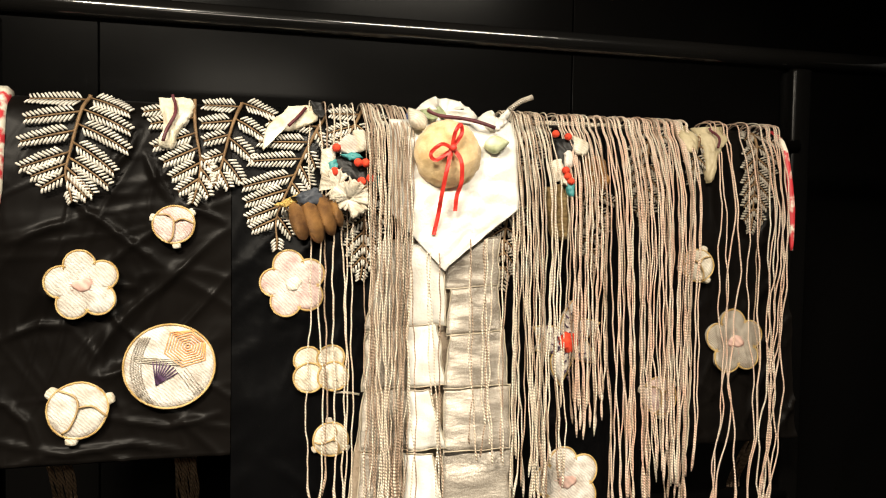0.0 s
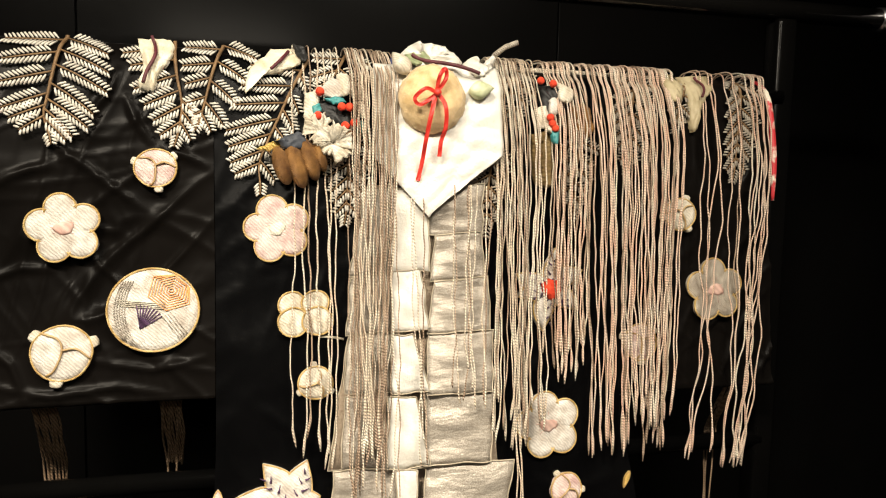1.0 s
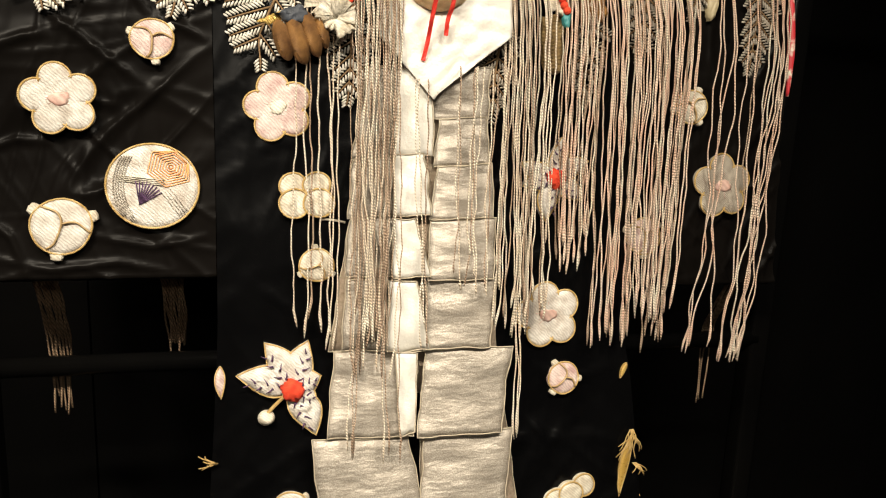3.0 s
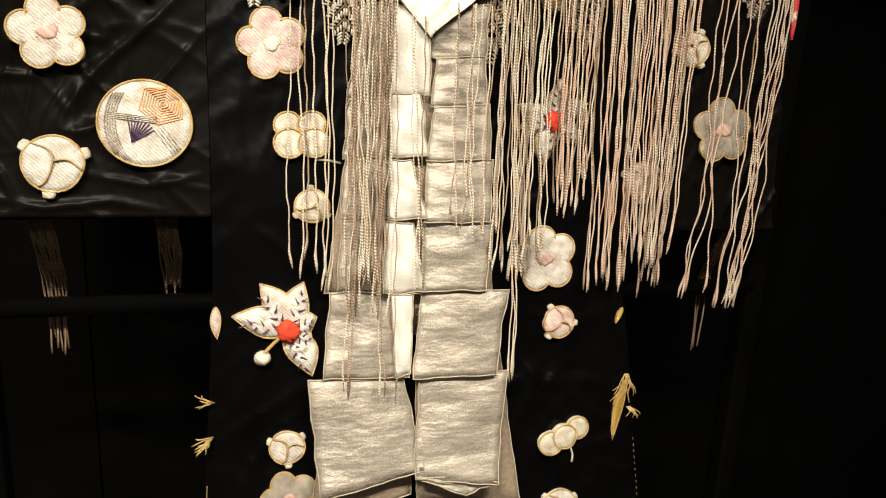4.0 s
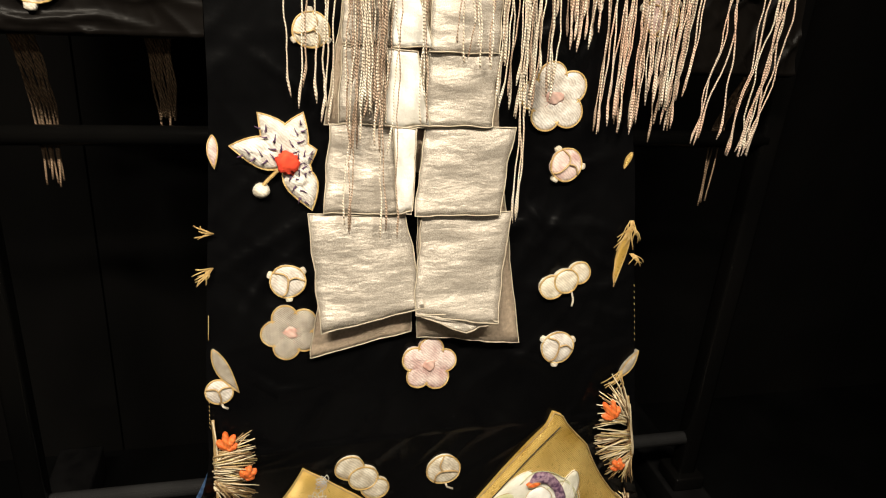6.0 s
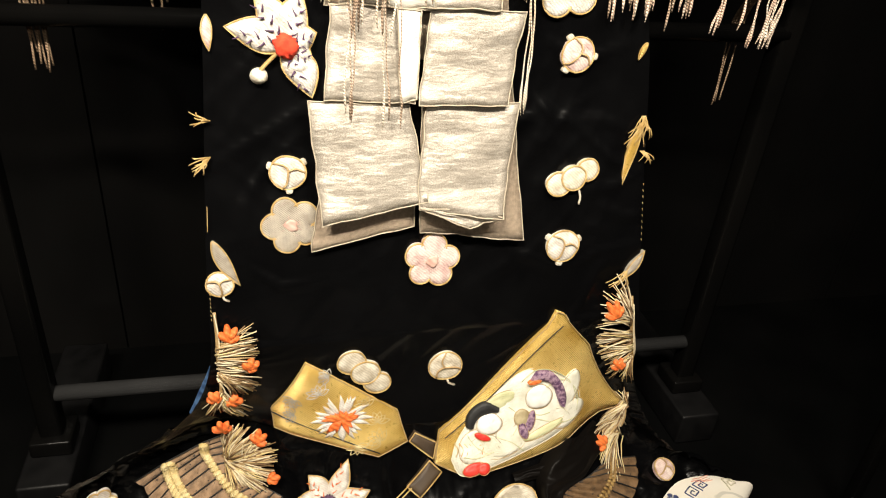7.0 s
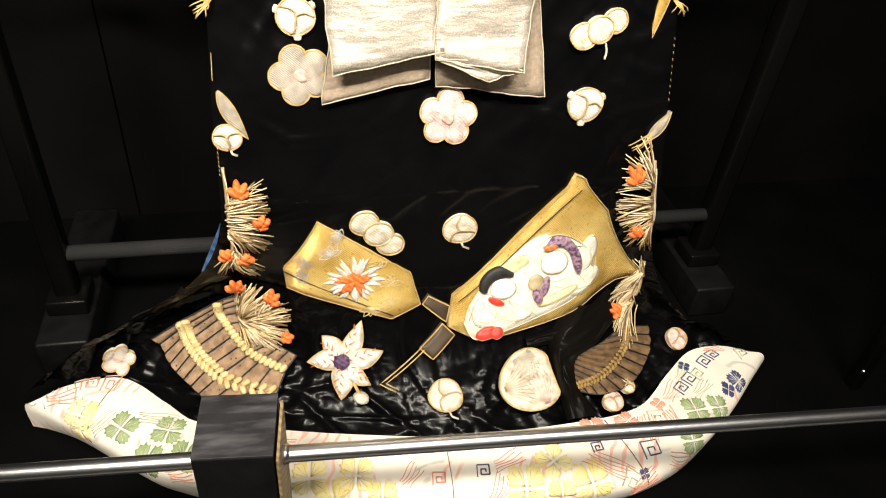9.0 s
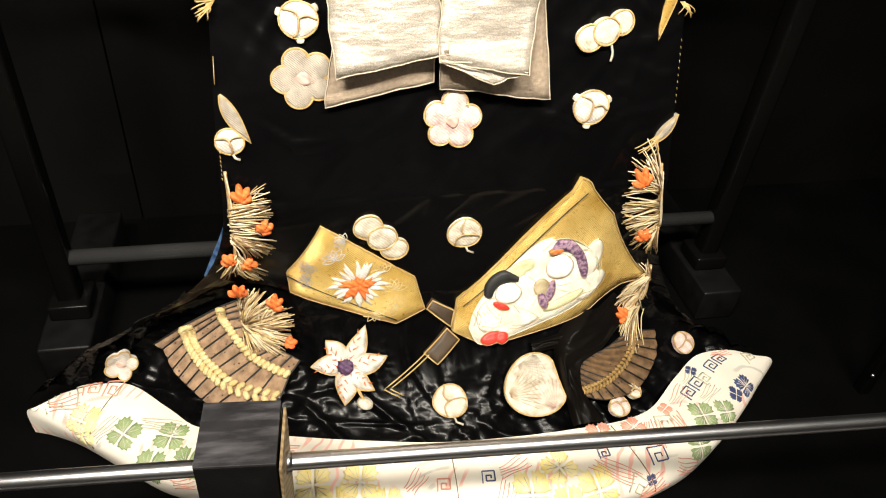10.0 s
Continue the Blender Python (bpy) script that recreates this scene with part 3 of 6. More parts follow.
# pressed creases of the left sleeve and of the back panel: lines of (x, z)
CREASES = [[(-0.472, 1.640), (-0.483, 1.606), (-0.512, 1.570)], [(-0.459, 1.603), (-0.444, 1.566), (-0.425, 1.538)], [(-0.555, 1.530), (-0.512, 1.498), (-0.455, 1.455)],
           [(-0.640, 1.468), (-0.585, 1.492), (-0.555, 1.498)], [(-0.325, 1.575), (-0.364, 1.541)], [(-0.405, 1.530), (-0.345, 1.505)], [(-0.655, 1.330), (-0.600, 1.352), (-0.560, 1.350)],
           [(-0.650, 1.190), (-0.560, 1.168), (-0.470, 1.178), (-0.400, 1.162)], [(-0.500, 1.215), (-0.420, 1.200), (-0.350, 1.215)], [(-0.645, 1.245), (-0.610, 1.215), (-0.590, 1.160)],
           [(0.282, 0.739), (0.335, 0.747), (0.394, 0.781)], [(0.310, 0.716), (0.361, 0.692), (0.405, 0.695)], [(0.268, 0.599), (0.316, 0.627), (0.398, 0.638)], [(0.286, 0.680), (0.330, 0.665)], [(0.180, 0.900), (0.210, 0.860), (0.300, 0.863), (0.360, 0.842)],
           [(0.283, 0.829), (0.329, 0.790), (0.380, 0.778)], [(0.150, 0.640), (0.230, 0.610)], [(-0.300, 0.640), (-0.240, 0.600), (-0.150, 0.610)], [(0.190, 0.985), (0.260, 0.960), (0.330, 0.985)]]


def crease(x, z):
    """Height of the nearest pressed crease."""
    best = 0.0
    for line in CREASES:
        for k, ((ax, az), (bx, bz)) in enumerate(zip(line, line[1:])):
            dx, dz = bx - ax, bz - az
            s = min(1.0, max(0.0, ((x - ax) * dx + (z - az) * dz) / (dx * dx + dz * dz)))
            d = math.hypot(x - ax - s * dx, z - az - s * dz)
            g = (k + s) / (len(line) - 1)
            best = max(best, math.exp(-(d / 0.0055) ** 2) * (0.35 + 0.65 * math.sin(math.pi * min(max(g, 0.02), 0.98))))
    return 0.0060 * best


steps = lambda a, b, n: [a + (b - a) * i / n for i in range(n + 1)]
bm = bmesh.new()
us = steps(-1, 1, 190)
rows = [[(cloth(u, 0)[0], 0.165, z) for u in us] for z in (0.62, 0.9, 1.2, 1.5)]
rows += [[(cloth(u, 0)[0], y, z) for u in us] for y, z in ((0.155, 1.62), (0.145, 1.67), (0.125, 1.69), (0.10, 1.695))]
rows += skin(bm, us, steps(0.0, 1.0, 130)[1:], 0.009, 0.0) + skin(bm, us, steps(1.0, 2.0, 130)[1:], 0.015, 0.0)
grid(bm, rows)
body = part("body", bm, satin_dim, robe, "deep black cloth back panel with a flowing skirt")

for sign, low in ((-1, 1.155), (1, 1.122)):
    bm = bmesh.new()
    us = [sign * (1.003 + 1.004 * i / 100) for i in range(101)]
    end = (TOP - low) / (TOP - WAIST)
    rows = [[(cloth(u, 0)[0], 0.150, z) for u in us] for z in (low + 0.02, 1.3, 1.5)]
    rows += [[(cloth(u, 0)[0], y, z) for u in us] for y, z in ((0.15, 1.62), (0.142, 1.67), (0.122, 1.688), (0.10, 1.693))]
    rows += skin(bm, us, steps(0.0, end, 130)[1:], 0.016, 5.0 * sign)
    rows.append([(x, y + 0.02, z - 0.008) for x, y, z in rows[-1]])
    rows.append([(x, 0.145, z + 0.012) for x, y, z in rows[-1]])
    grid(bm, rows)
    part("sleeve", bm, satin, robe, "glossy black satin sleeve with creases")
    # lining seen at the sleeve's opening
    bm = bmesh.new()
    x = -0.668 if sign < 0 else 0.672
    tube(bm, [(x + 0.006 * math.sin(z * 9), front(x, z) + (0.004 if sign < 0 else 0.012), z) for z in steps(1.465, 1.690, 20)], 0.014 if sign < 0 else 0.008, 8, lambda t: 0.35 + 0.65 * min(1, t * 3))
    part("sleeve_lining", bm, cuff_print, robe, "red, white and yellow printed sleeve lining")

bm = bmesh.new()
rows = []
for w in steps(0.0, 1.0, 18):
    row = []
    for u in steps(-1, 1, 130):
        p = hem(u, w)
        p[2] -= 0.004 * max(0, noise.noise(Vector((p[0] * 9, p[1] * 9, 1.0)))) * (w < 0.7) * min(1, w * 6)
        row.append(p)
    rows.append(row)
grid(bm, rows)
hem_part = part("padded_hem", bm, hem_print, robe, "padded white silk hem printed with leaves, flowers and key patterns")


# ---- silk blossoms and buds on the robe ----
def edging(parent, place, outline, radius=0.0016, h=0.002, mat=None, name="edging"):
    bm = bmesh.new()
    pts = [place.at(a, b, h) for a, b in outline]
    tube(bm, pts + pts[:2], radius, 5, caps=False)
    part(name, bm, mat or gold_thread, parent)


def plum(place, r, mat, heart, turn=0.0, seed=0, label=""):
    """A plum blossom of five cushioned petals with corded edges."""
    bm = bmesh.new()
    pad(bm, place, ring(24, r * 0.62), 0.003)
    base = part("plum_blossom", bm, mat, robe, label)
    rng = random.Random(seed)
    for k in range(5):
        t = radians(turn + 90 + 72 * k)
        size = r * rng.uniform(0.40, 0.45)
        lobe = ring(20, size, size * rng.uniform(0.93, 1.05), r * 0.55 * math.cos(t), r * 0.55 * math.sin(t), turn + 72 * k, 0.035, seed * 7 + k)
        bm = bmesh.new()
        pad(bm, place, lobe, 0.003, 4)
        part("petal", bm, mat, base)
        c = math.atan2(math.sin(t), math.cos(t))
        arc = [(r * 0.55 * math.cos(t) + size * 1.0 * math.cos(c + s), r * 0.55 * math.sin(t) + size * math.sin(c + s)) for s in steps(-1.75, 1.75, 16)]
        bm = bmesh.new()
        line_on(bm, place, arc, 0.0017, 0.002)
        part("petal_edging", bm, gold_thread, base)
    bm = bmesh.new()
    pad(bm, place, ring(16, r * 0.24, r * 0.2, bumpy=0.22, seed=seed), 0.0010, 3, edge=0.0050)
    part("blossom_heart", bm, heart, base)
    for k in range(13):
        t = k / 13 * math.tau + rng.uniform(-0.2, 0.2)
        far = r * rng.uniform(0.30, 0.40)
        bm = bmesh.new()
        line_on(bm, place, [(r * 0.15 * math.cos(t), r * 0.15 * math.sin(t)), (far * math.cos(t), far * math.sin(t))], 0.0006, 0.0040, 4)
        part("stamen", bm, heart, base)
    return base


def bud(place, r, mat, turn=0.0, seed=0, tabs=True, tail=False, label=""):
    """A round bud with overlapping petals, three sepals and stitched seams."""
    bm = bmesh.new()
    pad(bm, place, ring(26, r, r * 0.97, bumpy=0.03, seed=seed), 0.0035)
    base = part("flower_bud", bm, mat, robe, label)
    edging(base, place, ring(26, r, r * 0.97, bumpy=0.03, seed=seed))
    for path in ([(0.05, 0.95), (0.28, 0.45), (0.1, 0.05), (-0.55, -0.25), (-0.9, -0.2)], [(0.1, 0.05), (0.45, -0.25), (0.5, -0.82)]):
        bm = bmesh.new()
        pts = smooth_path(path, 14)
        pts = turned([(a * r, b * r) for a, b in pts], turn)
        tube(bm, [place.at(a, b, 0.002 + 0.006 * (1 - min(1, math.hypot(a, b) / r) ** 3)) for a, b in pts], 0.0017, 5)
        part("seam", bm, tan_thread, base)
    if tabs:
        for t in (100, 215, 335):
            bm = bmesh.new()
            pad(bm, place, turned([(-0.17 * r, -0.2 * r), (0.17 * r, -0.2 * r), (0.21 * r, 0.0), (0.17 * r, 0.15 * r), (0.0, 0.19 * r), (-0.17 * r, 0.15 * r), (-0.21 * r, 0.0)], t + turn - 90, r * 1.05 * math.cos(radians(t + turn)), r * 1.05 * math.sin(radians(t + turn))), 0.0012, 3)
            part("sepal", bm, cream, base)
    if tail:
        bm = bmesh.new()
        line_on(bm, place, [(0.15 * r, -0.95 * r), (0.25 * r, -1.25 * r), (0.6 * r, -1.42 * r)], 0.0022, 0.002)
        part("stem", bm, cream, base)
    return base


def cloud(place, discs, mat, stem=None, label=""):
    """A small spray of overlapping round petals."""
    base = None
    for k, (a, b, r) in enumerate(discs):
        bm = bmesh.new()
        pad(bm, place, ring(22, r, r * 0.95, a, b, bumpy=0.03, seed=k), 0.003, 4, edge=0.002 + 0.0015 * k)
        one = part("petal_spray" if base is None else "petal", bm, mat, base or robe, label if base is None else "")
        base = base or one
        bm = bmesh.new()
        pts = ring(22, r, r * 0.95, a, b, bumpy=0.03, seed=k)
        tube(bm, [place.at(x, y, 0.003 + 0.0015 * k) for x, y in pts + pts[:2]], 0.0016, 5, caps=False)
        part("edging", bm, gold_thread, base)
    if stem:
        bm = bmesh.new()
        line_on(bm, place, smooth_path(stem, 8), 0.002, 0.002)
        part("stem", bm, cream, base)
    return base


def handball(place, r, soft=False, label="", cut=None):
    """An embroidered thread ball: a white disc with star, fan and band stitching."""
    shape = ring(40, r, r * 0.96)
    if cut is not None:
        shape = [(min(a, cut), b) for a, b in shape]
    bm = bmesh.new()
    pad(bm, place, shape, 0.004, 6)
    base = part("thread_ball", bm, white if not soft else cream, robe, label)
    edging(base, place, shape, 0.0018)
    top = lambda a, b: place.at(a, b, 0.0028 + 0.004 * (1 - min(1, math.hypot(a, b) / r) ** 5))
    inside = lambda a, b: math.hypot(a, b) < r * 0.95 and (cut is None or a < cut - 0.003)
    if not soft:
        for k in range(8):
            bm = bmesh.new()
            s = r * (0.05 + 0.065 * k)
            pts = [(r * 0.40 + s * 1.05 * math.cos(t), r * 0.45 + s * 0.95 * math.sin(t)) for t in [math.tau * i / 6 + 0.3 for i in range(7)]]
            pts = [p if inside(*p) else tuple(c * r * 0.93 / math.hypot(*p) for c in p) for p in pts]
            tube(bm, [top(*p) for p in pts], 0.0010, 4)
            part("star_stitch", bm, net_orange, base)
        for k in range(9):
            bm = bmesh.new()
            t = radians(30 + 8.5 * k)
            a0, b0 = -r * 0.28, -r * 0.42
            pts = [(a0, b0), (a0 + r * 0.55 * math.cos(t), b0 + r * 0.55 * math.sin(t))]
            tube(bm, [top(*p) for p in pts], 0.0011, 4)
            part("fan_stitch", bm, purple, base)
    if soft:
        for ca, cb, first, last, tint in ((-0.95, -0.1, -38, 52, tan_thread), (0.2, 0.95, 200, 290, grey), (0.3, -0.9, 60, 140, rose), (-0.5, 0.75, -70, 0, trim_mat)):
            for k in range(11):
                t = radians(first + (last - first) * k / 10)
                pts = [(r * (ca + g * math.cos(t)), r * (cb + g * math.sin(t))) for g in steps(0.08, 1.0, 8)]
                pts = [p for p in pts if inside(*p)]
                if len(pts) > 2:
                    bm = bmesh.new()
                    tube(bm, [top(*p) for p in pts], 0.0004, 4)
                    part("fan_stitch", bm, tint, base)
    for k in range(0 if soft else 5):
        off = r * (0.62 + 0.055 * k)
        pts = [p for p in [(-off + 0.35 * r * (q * q), 0.9 * r * q) for q in steps(-0.9, 0.75, 12)] if inside(*p)]
        if len(pts) > 1:
            bm = bmesh.new()
            tube(bm, [top(*p) for p in pts], 0.0011, 4)
            part("band_stitch", bm, grey, base)
    for s in (-1, 1) if not soft else ():
        bm = bmesh.new()
        for k in range(4):
            tube(bm, [top(r * (0.2 + 0.06 * k + 0.5 * q) * 1.0, -r * (0.15 + 0.7 * q) + 0.03 * r * k) for q in steps(0, 0.72, 6)] if s > 0 else [top(-r * 0.75 + r * q, r * (0.12 + 0.04 * k) - 0.1 * r * q) for q in steps(0, 1, 6)], 0.0009, 4)
        part("band_stitch", bm, grey if s > 0 else cream, base)
    return base


def star_flower(place, r, angles, lengths, mat, vein, heart, heart_r, stalk=None, turn=0.0, width=0.24, label="", name="star_flower", strokes=6, stroke=0.0017):
    """Pointed padded leaves round a woolly heart."""
    bm = bmesh.new()
    pad(bm, place, ring(16, r * 0.22), 0.006, 3)
    base = part(name, bm, mat, robe, label)
    rng = random.Random(int(r * 1000))
    for ang, length in zip(angles, lengths):
        shape = turned(leaf(r * length, r * width, 10, rng.choice((-0.1, 0.1)) + rng.uniform(-0.03, 0.03)), ang - 90 + turn, 0, 0)
        bm = bmesh.new()
        pad(bm, place, shape, 0.010, 5, edge=0.003)
        part("petal", bm, mat, base)
        edging(base, place, shape, 0.0014, 0.004)
        for k in range(strokes):
            s = 0.22 + 0.66 * k / strokes + rng.uniform(-0.02, 0.02)
            side = -1 if k % 2 else 1
            p0 = (side * r * 0.02, s * r * length)
            p1 = (side * r * width * 0.5 * math.sin(math.pi * s ** 0.8), (s + 0.10) * r * length)
            bm = bmesh.new()
            pts = turned([p0, ((p0[0] + p1[0]) / 2, (p0[1] + p1[1]) / 2 - 0.001), p1], ang - 90 + turn)
            tube(bm, [place.at(a, b, 0.0125) for a, b in pts], stroke, 4, lambda t: 1.2 - 0.9 * t)
            part("vein_stitch", bm, vein, base)
    bm = bmesh.new()
    made = bmesh.ops.create_icosphere(bm, subdivisions=3, radius=heart_r)["verts"]
    for v in made:
        v.co *= 1 + 0.5 * noise.noise(v.co * 300)
        v.co = Vector(place.at(v.co.x, v.co.y, 0.014 + v.co.z * 0.6))
    part("heart", bm, heart, base)
    if stalk:
        bm = bmesh.new()
        line_on(bm, place, smooth_path([(0, 0), (stalk[0] * 0.6, stalk[1] * 0.55), stalk], 8), 0.0032, 0.004)
        part("stalk", bm, gold_thread, base)
        bm = bmesh.new()
        pad(bm, place, ring(14, 0.013, 0.012, stalk[0], stalk[1] - 0.006), 0.010, 3)
        part("seed", bm, cream, base)
    return base


silver_plum = "silvery white silk plum blossom with corded gold edge"
plum(Patch(-1.637, 0.236), 0.0528, white, rose, 10, 1, silver_plum)
plum(Patch(-0.728, 0.236), 0.0528, pink, cream, 14, 2, "pale pink silk plum blossom with a cream heart")
plum(Patch(1.613, 0.327), 0.0601, grey, rose, 4, 3, "grey metallic thread plum blossom with a rose heart")
plum(Patch(0.588, 0.514), 0.0601, white, rose, 12, 4, silver_plum)
plum(Patch(-0.652, 0.828), 0.0473, grey, rose, 20, 5, "grey beige silk plum blossom tucked beside the streamer")
plum(Patch(-0.039, 0.890), 0.0501, pink, rose, -6, 6, "pale pink silk plum blossom below the streamer")
plum(Patch(-0.857, 1.894, -20), 0.0328, white, rose, 0, 7, "small white plum blossom on the skirt")
bud(Patch(-1.255, 0.161), 0.0294, pink, 62, 1, label="pinkish silk bud with three sepals")
bud(Patch(-1.649, 0.386), 0.0409, white, 45, 2, label="large white silk bud with brown seams")
bud(Patch(-0.560, 0.437), 0.0267, cream, -5, 3, label="cream silk bud seen behind hanging cords")
bud(Patch(1.394, 0.212), 0.0303, cream, 90, 4, label="cream silk bud on the sleeve")
bud(Patch(1.130, 0.402), 0.0329, pink, 60, 5, label="pinkish bud half hidden behind cords")
bud(Patch(0.634, 0.607), 0.0285, pink, 20, 6, label="small pale pink bud")
bud(Patch(-0.666, 0.758), 0.0276, white, 58, 7, label="white silk bud with brown seams")
bud(Patch(0.589, 0.879), 0.0303, white, 48, 8, label="white silk bud with brown seams")
bud(Patch(-0.950, 0.905), 0.0214, white, 80, 10, False, True, "small white bud with a curled stem")
bud(Patch(0.040, 1.132), 0.0312, cream, 150, 11, False, True, "round cream bud with a curled stem")
bud(Patch(0.006, 1.814), 0.0320, cream, 170, 12, False, True, "round cream bud with a curled stem")
bud(Patch(0.826, 1.905), 0.0240, pink, 10, 13, False, label="crumpled pink silk bud on the skirt")
bud(Patch(0.492, 1.935), 0.0205, pink, 70, 14, False, label="crumpled pink silk bud near the hem")
bud(Patch(0.574, 1.900), 0.0160, cream, 100, 15, False, label="small cream bud near the hem")
cloud(Patch(-0.605, 0.348), [(-0.020, 0.016, 0.021), (0.016, 0.018, 0.021), (-0.018, -0.011, 0.0235), (0.019, -0.010, 0.0235)], cream, [(0.02, -0.035), (0.04, -0.036), (0.06, -0.040)], "cream silk four lobed blossom with a short stem")
cloud(Patch(0.632, 0.777), [(0.026, 0.013, 0.0205), (-0.026, -0.010, 0.0225), (0.0, 0.0, 0.0225)], cream, [(0.012, -0.02), (0.016, -0.035), (0.014, -0.048)], "spray of three round cream petals with a stem")
cloud(Patch(-0.323, 1.134), [(-0.026, 0.026, 0.026), (0.020, -0.022, 0.024), (-0.002, 0.004, 0.026)], cream, None, "spray of three round cream petals")
handball(Patch(-1.270, 0.337), 0.0640, label="white embroidered thread ball with orange star stitching")
handball(Patch(0.272, 1.776, 8), 0.062, True, "pale embroidered thread ball partly under a fold", 0.048)
star_flower(Patch(-0.670, 0.600), 0.080, (168, 126, 68, 18, -70, -28), (1.12, 1.08, 1.0, 0.6, 1.04, 0.55), white, purple, scarlet, 0.017, (-0.040, -0.038), 0, 0.28, "padded silver leaf flower with a scarlet pompon heart")
star_flower(Patch(0.614, 0.320), 0.070, (150, 85, 20, -95, -40, 200), (0.9, 1.0, 1.0, 1.05, 0.9, 0.8), white, purple, scarlet, 0.016, None, 0, 0.25, "padded silver leaf flower with a scarlet pompon heart")
star_flower(Patch(-0.309, 1.668), 0.076, (72, 20, -35, -95, 190, 140), (1.08, 1.05, 0.85, 0.95, 0.85, 0.85), white, orange, purple, 0.014, (0.030, -0.062), 0, 0.235, "white six petalled lily with orange streaks and purple heart", strokes=6, stroke=0.0013)


# ---- fern fronds along the shoulders ----
class Flat:
    """A patch measured straight across and down, for pieces near the shoulder fold."""

    def __init__(self, x, z):
        self.x, self.z = x, z

    def at(self, a, b, h=0.0):
        x, z = self.x + a, self.z + b
        return Vector((x, front(x, min(max(z, WAIST), TOP)) - h, z))


def fern(spine, left, right, seed=0, thread=None, tip=0.022, label="silver white embroidered fern frond with a brown rib"):
    """A frond along a spine of (x, z). left and right: number of pinnae, where they begin and end along the spine, their first, middle and last
    length, and the degrees by which the first and the last hang below the level."""
    place = Flat(*spine[0])
    rng = random.Random(seed)
    path = [(x - spine[0][0], z - spine[0][1]) for x, z in smooth_path(spine, 41)]
    bm = bmesh.new()
    tube(bm, [place.at(*p, 0.005) for p in path[:-2]], 0.0026, 5, lambda t: 1.2 - 0.7 * t)
    stem = part("fern_frond", bm, brown_thread, robe, label)
    pinnae = []
    for side, (count, s0, s1, n0, n1, n2, low0, low1) in ((-1, left), (1, right)):
        for k in range(count):
            g = k / max(count - 1, 1)
            lean = radians(low0 + (low1 - low0) * g + rng.uniform(-3, 3))
            pinnae.append((side, s0 + (s1 - s0) * g, curve([0, 0.5, 1], [n0, n1, n2], g) * rng.uniform(0.95, 1.05), side * math.cos(lean), -math.sin(lean)))
    ea, eb = path[-1][0] - path[-6][0], path[-1][1] - path[-6][1]
    pinnae.append((1, 0.90, tip, ea / math.hypot(ea, eb), eb / math.hypot(ea, eb)))
    for side, s, reach, pa, pb in pinnae:
        sa, sb = path[min(40, int(s * 40))]
        qa, qb = -pb * side, pa * side
        sag = (0.12 if side > 0 else 0.03) * reach
        way = lambda q: (sa + pa * q * reach - qa * sag * q * q, sb + pb * q * reach - qb * sag * q * q)
        bm = bmesh.new()
        tube(bm, [place.at(*way(q), 0.0058) for q in (0, 0.35, 0.7, 0.97)], 0.0017, 5, lambda t: 1 - 0.4 * t)
        for f in bm.faces:
            f.material_index = 1
        n = max(4, int(reach / 0.0060))
        for i in range(n):
            q = 0.09 + 0.91 * i / n
            ca, cb = way(q)
            size = 0.0172 * (1 - 0.45 * q ** 2) * min(1.0, 0.55 + reach * 9) * rng.uniform(0.92, 1.06)
            for hand in (-1, 1):
                va, vb = pa * 0.66 + hand * qa * 0.75, pb * 0.66 + hand * qb * 0.75
                tube(bm, [place.at(ca + va * size * g, cb + vb * size * g, 0.0045 + 0.0018 * math.sin(g * 3)) for g in (0.25, 0.62, 1.0)], 0.0019, 5, lambda t: (0.65, 1.0, 0.8)[int(t * 2)])
        part("pinna", bm, (thread or fern_white, brown_thread), stem)
    return stem


fern([(-0.545, 1.694), (-0.553, 1.650), (-0.562, 1.598), (-0.566, 1.569), (-0.556, 1.536)], (6, 0.05, 0.76, 0.078, 0.074, 0.040, 3, 30), (7, 0.03, 0.78, 0.072, 0.078, 0.044, 14, 42), 1)
fern([(-0.394, 1.696), (-0.388, 1.641), (-0.380, 1.590), (-0.388, 1.534)], (6, 0.08, 0.80, 0.072, 0.062, 0.038, 8, 34), (3, 0.60, 0.80, 0.028, 0.032, 0.032, 40, 52), 2)
fern([(-0.322, 1.694), (-0.337, 1.644), (-0.349, 1.592), (-0.355, 1.570)], (5, 0.06, 0.74, 0.056, 0.042, 0.020, 0, 30), (5, 0.0, 0.80, 0.056, 0.054, 0.030, 14, 56), 3)
fern([(-0.192, 1.676), (-0.219, 1.625), (-0.237, 1.584), (-0.257, 1.539), (-0.268, 1.505), (-0.264, 1.460)], (7, 0.08, 0.78, 0.084, 0.080, 0.044, -4, 26), (6, 0.10, 0.76, 0.028, 0.042, 0.042, 60, 46), 4)
fern([(-0.130, 1.690), (-0.150, 1.655), (-0.170, 1.630)], (3, 0.1, 0.7, 0.050, 0.045, 0.030, 0, 30), (3, 0.0, 0.7, 0.042, 0.040, 0.030, 20, 50), 11)
fern([(-0.128, 1.585), (-0.132, 1.500), (-0.136, 1.420)], (7, 0.05, 0.80, 0.042, 0.042, 0.028, 25, 45), (7, 0.05, 0.80, 0.042, 0.042, 0.028, 25, 45), 5)
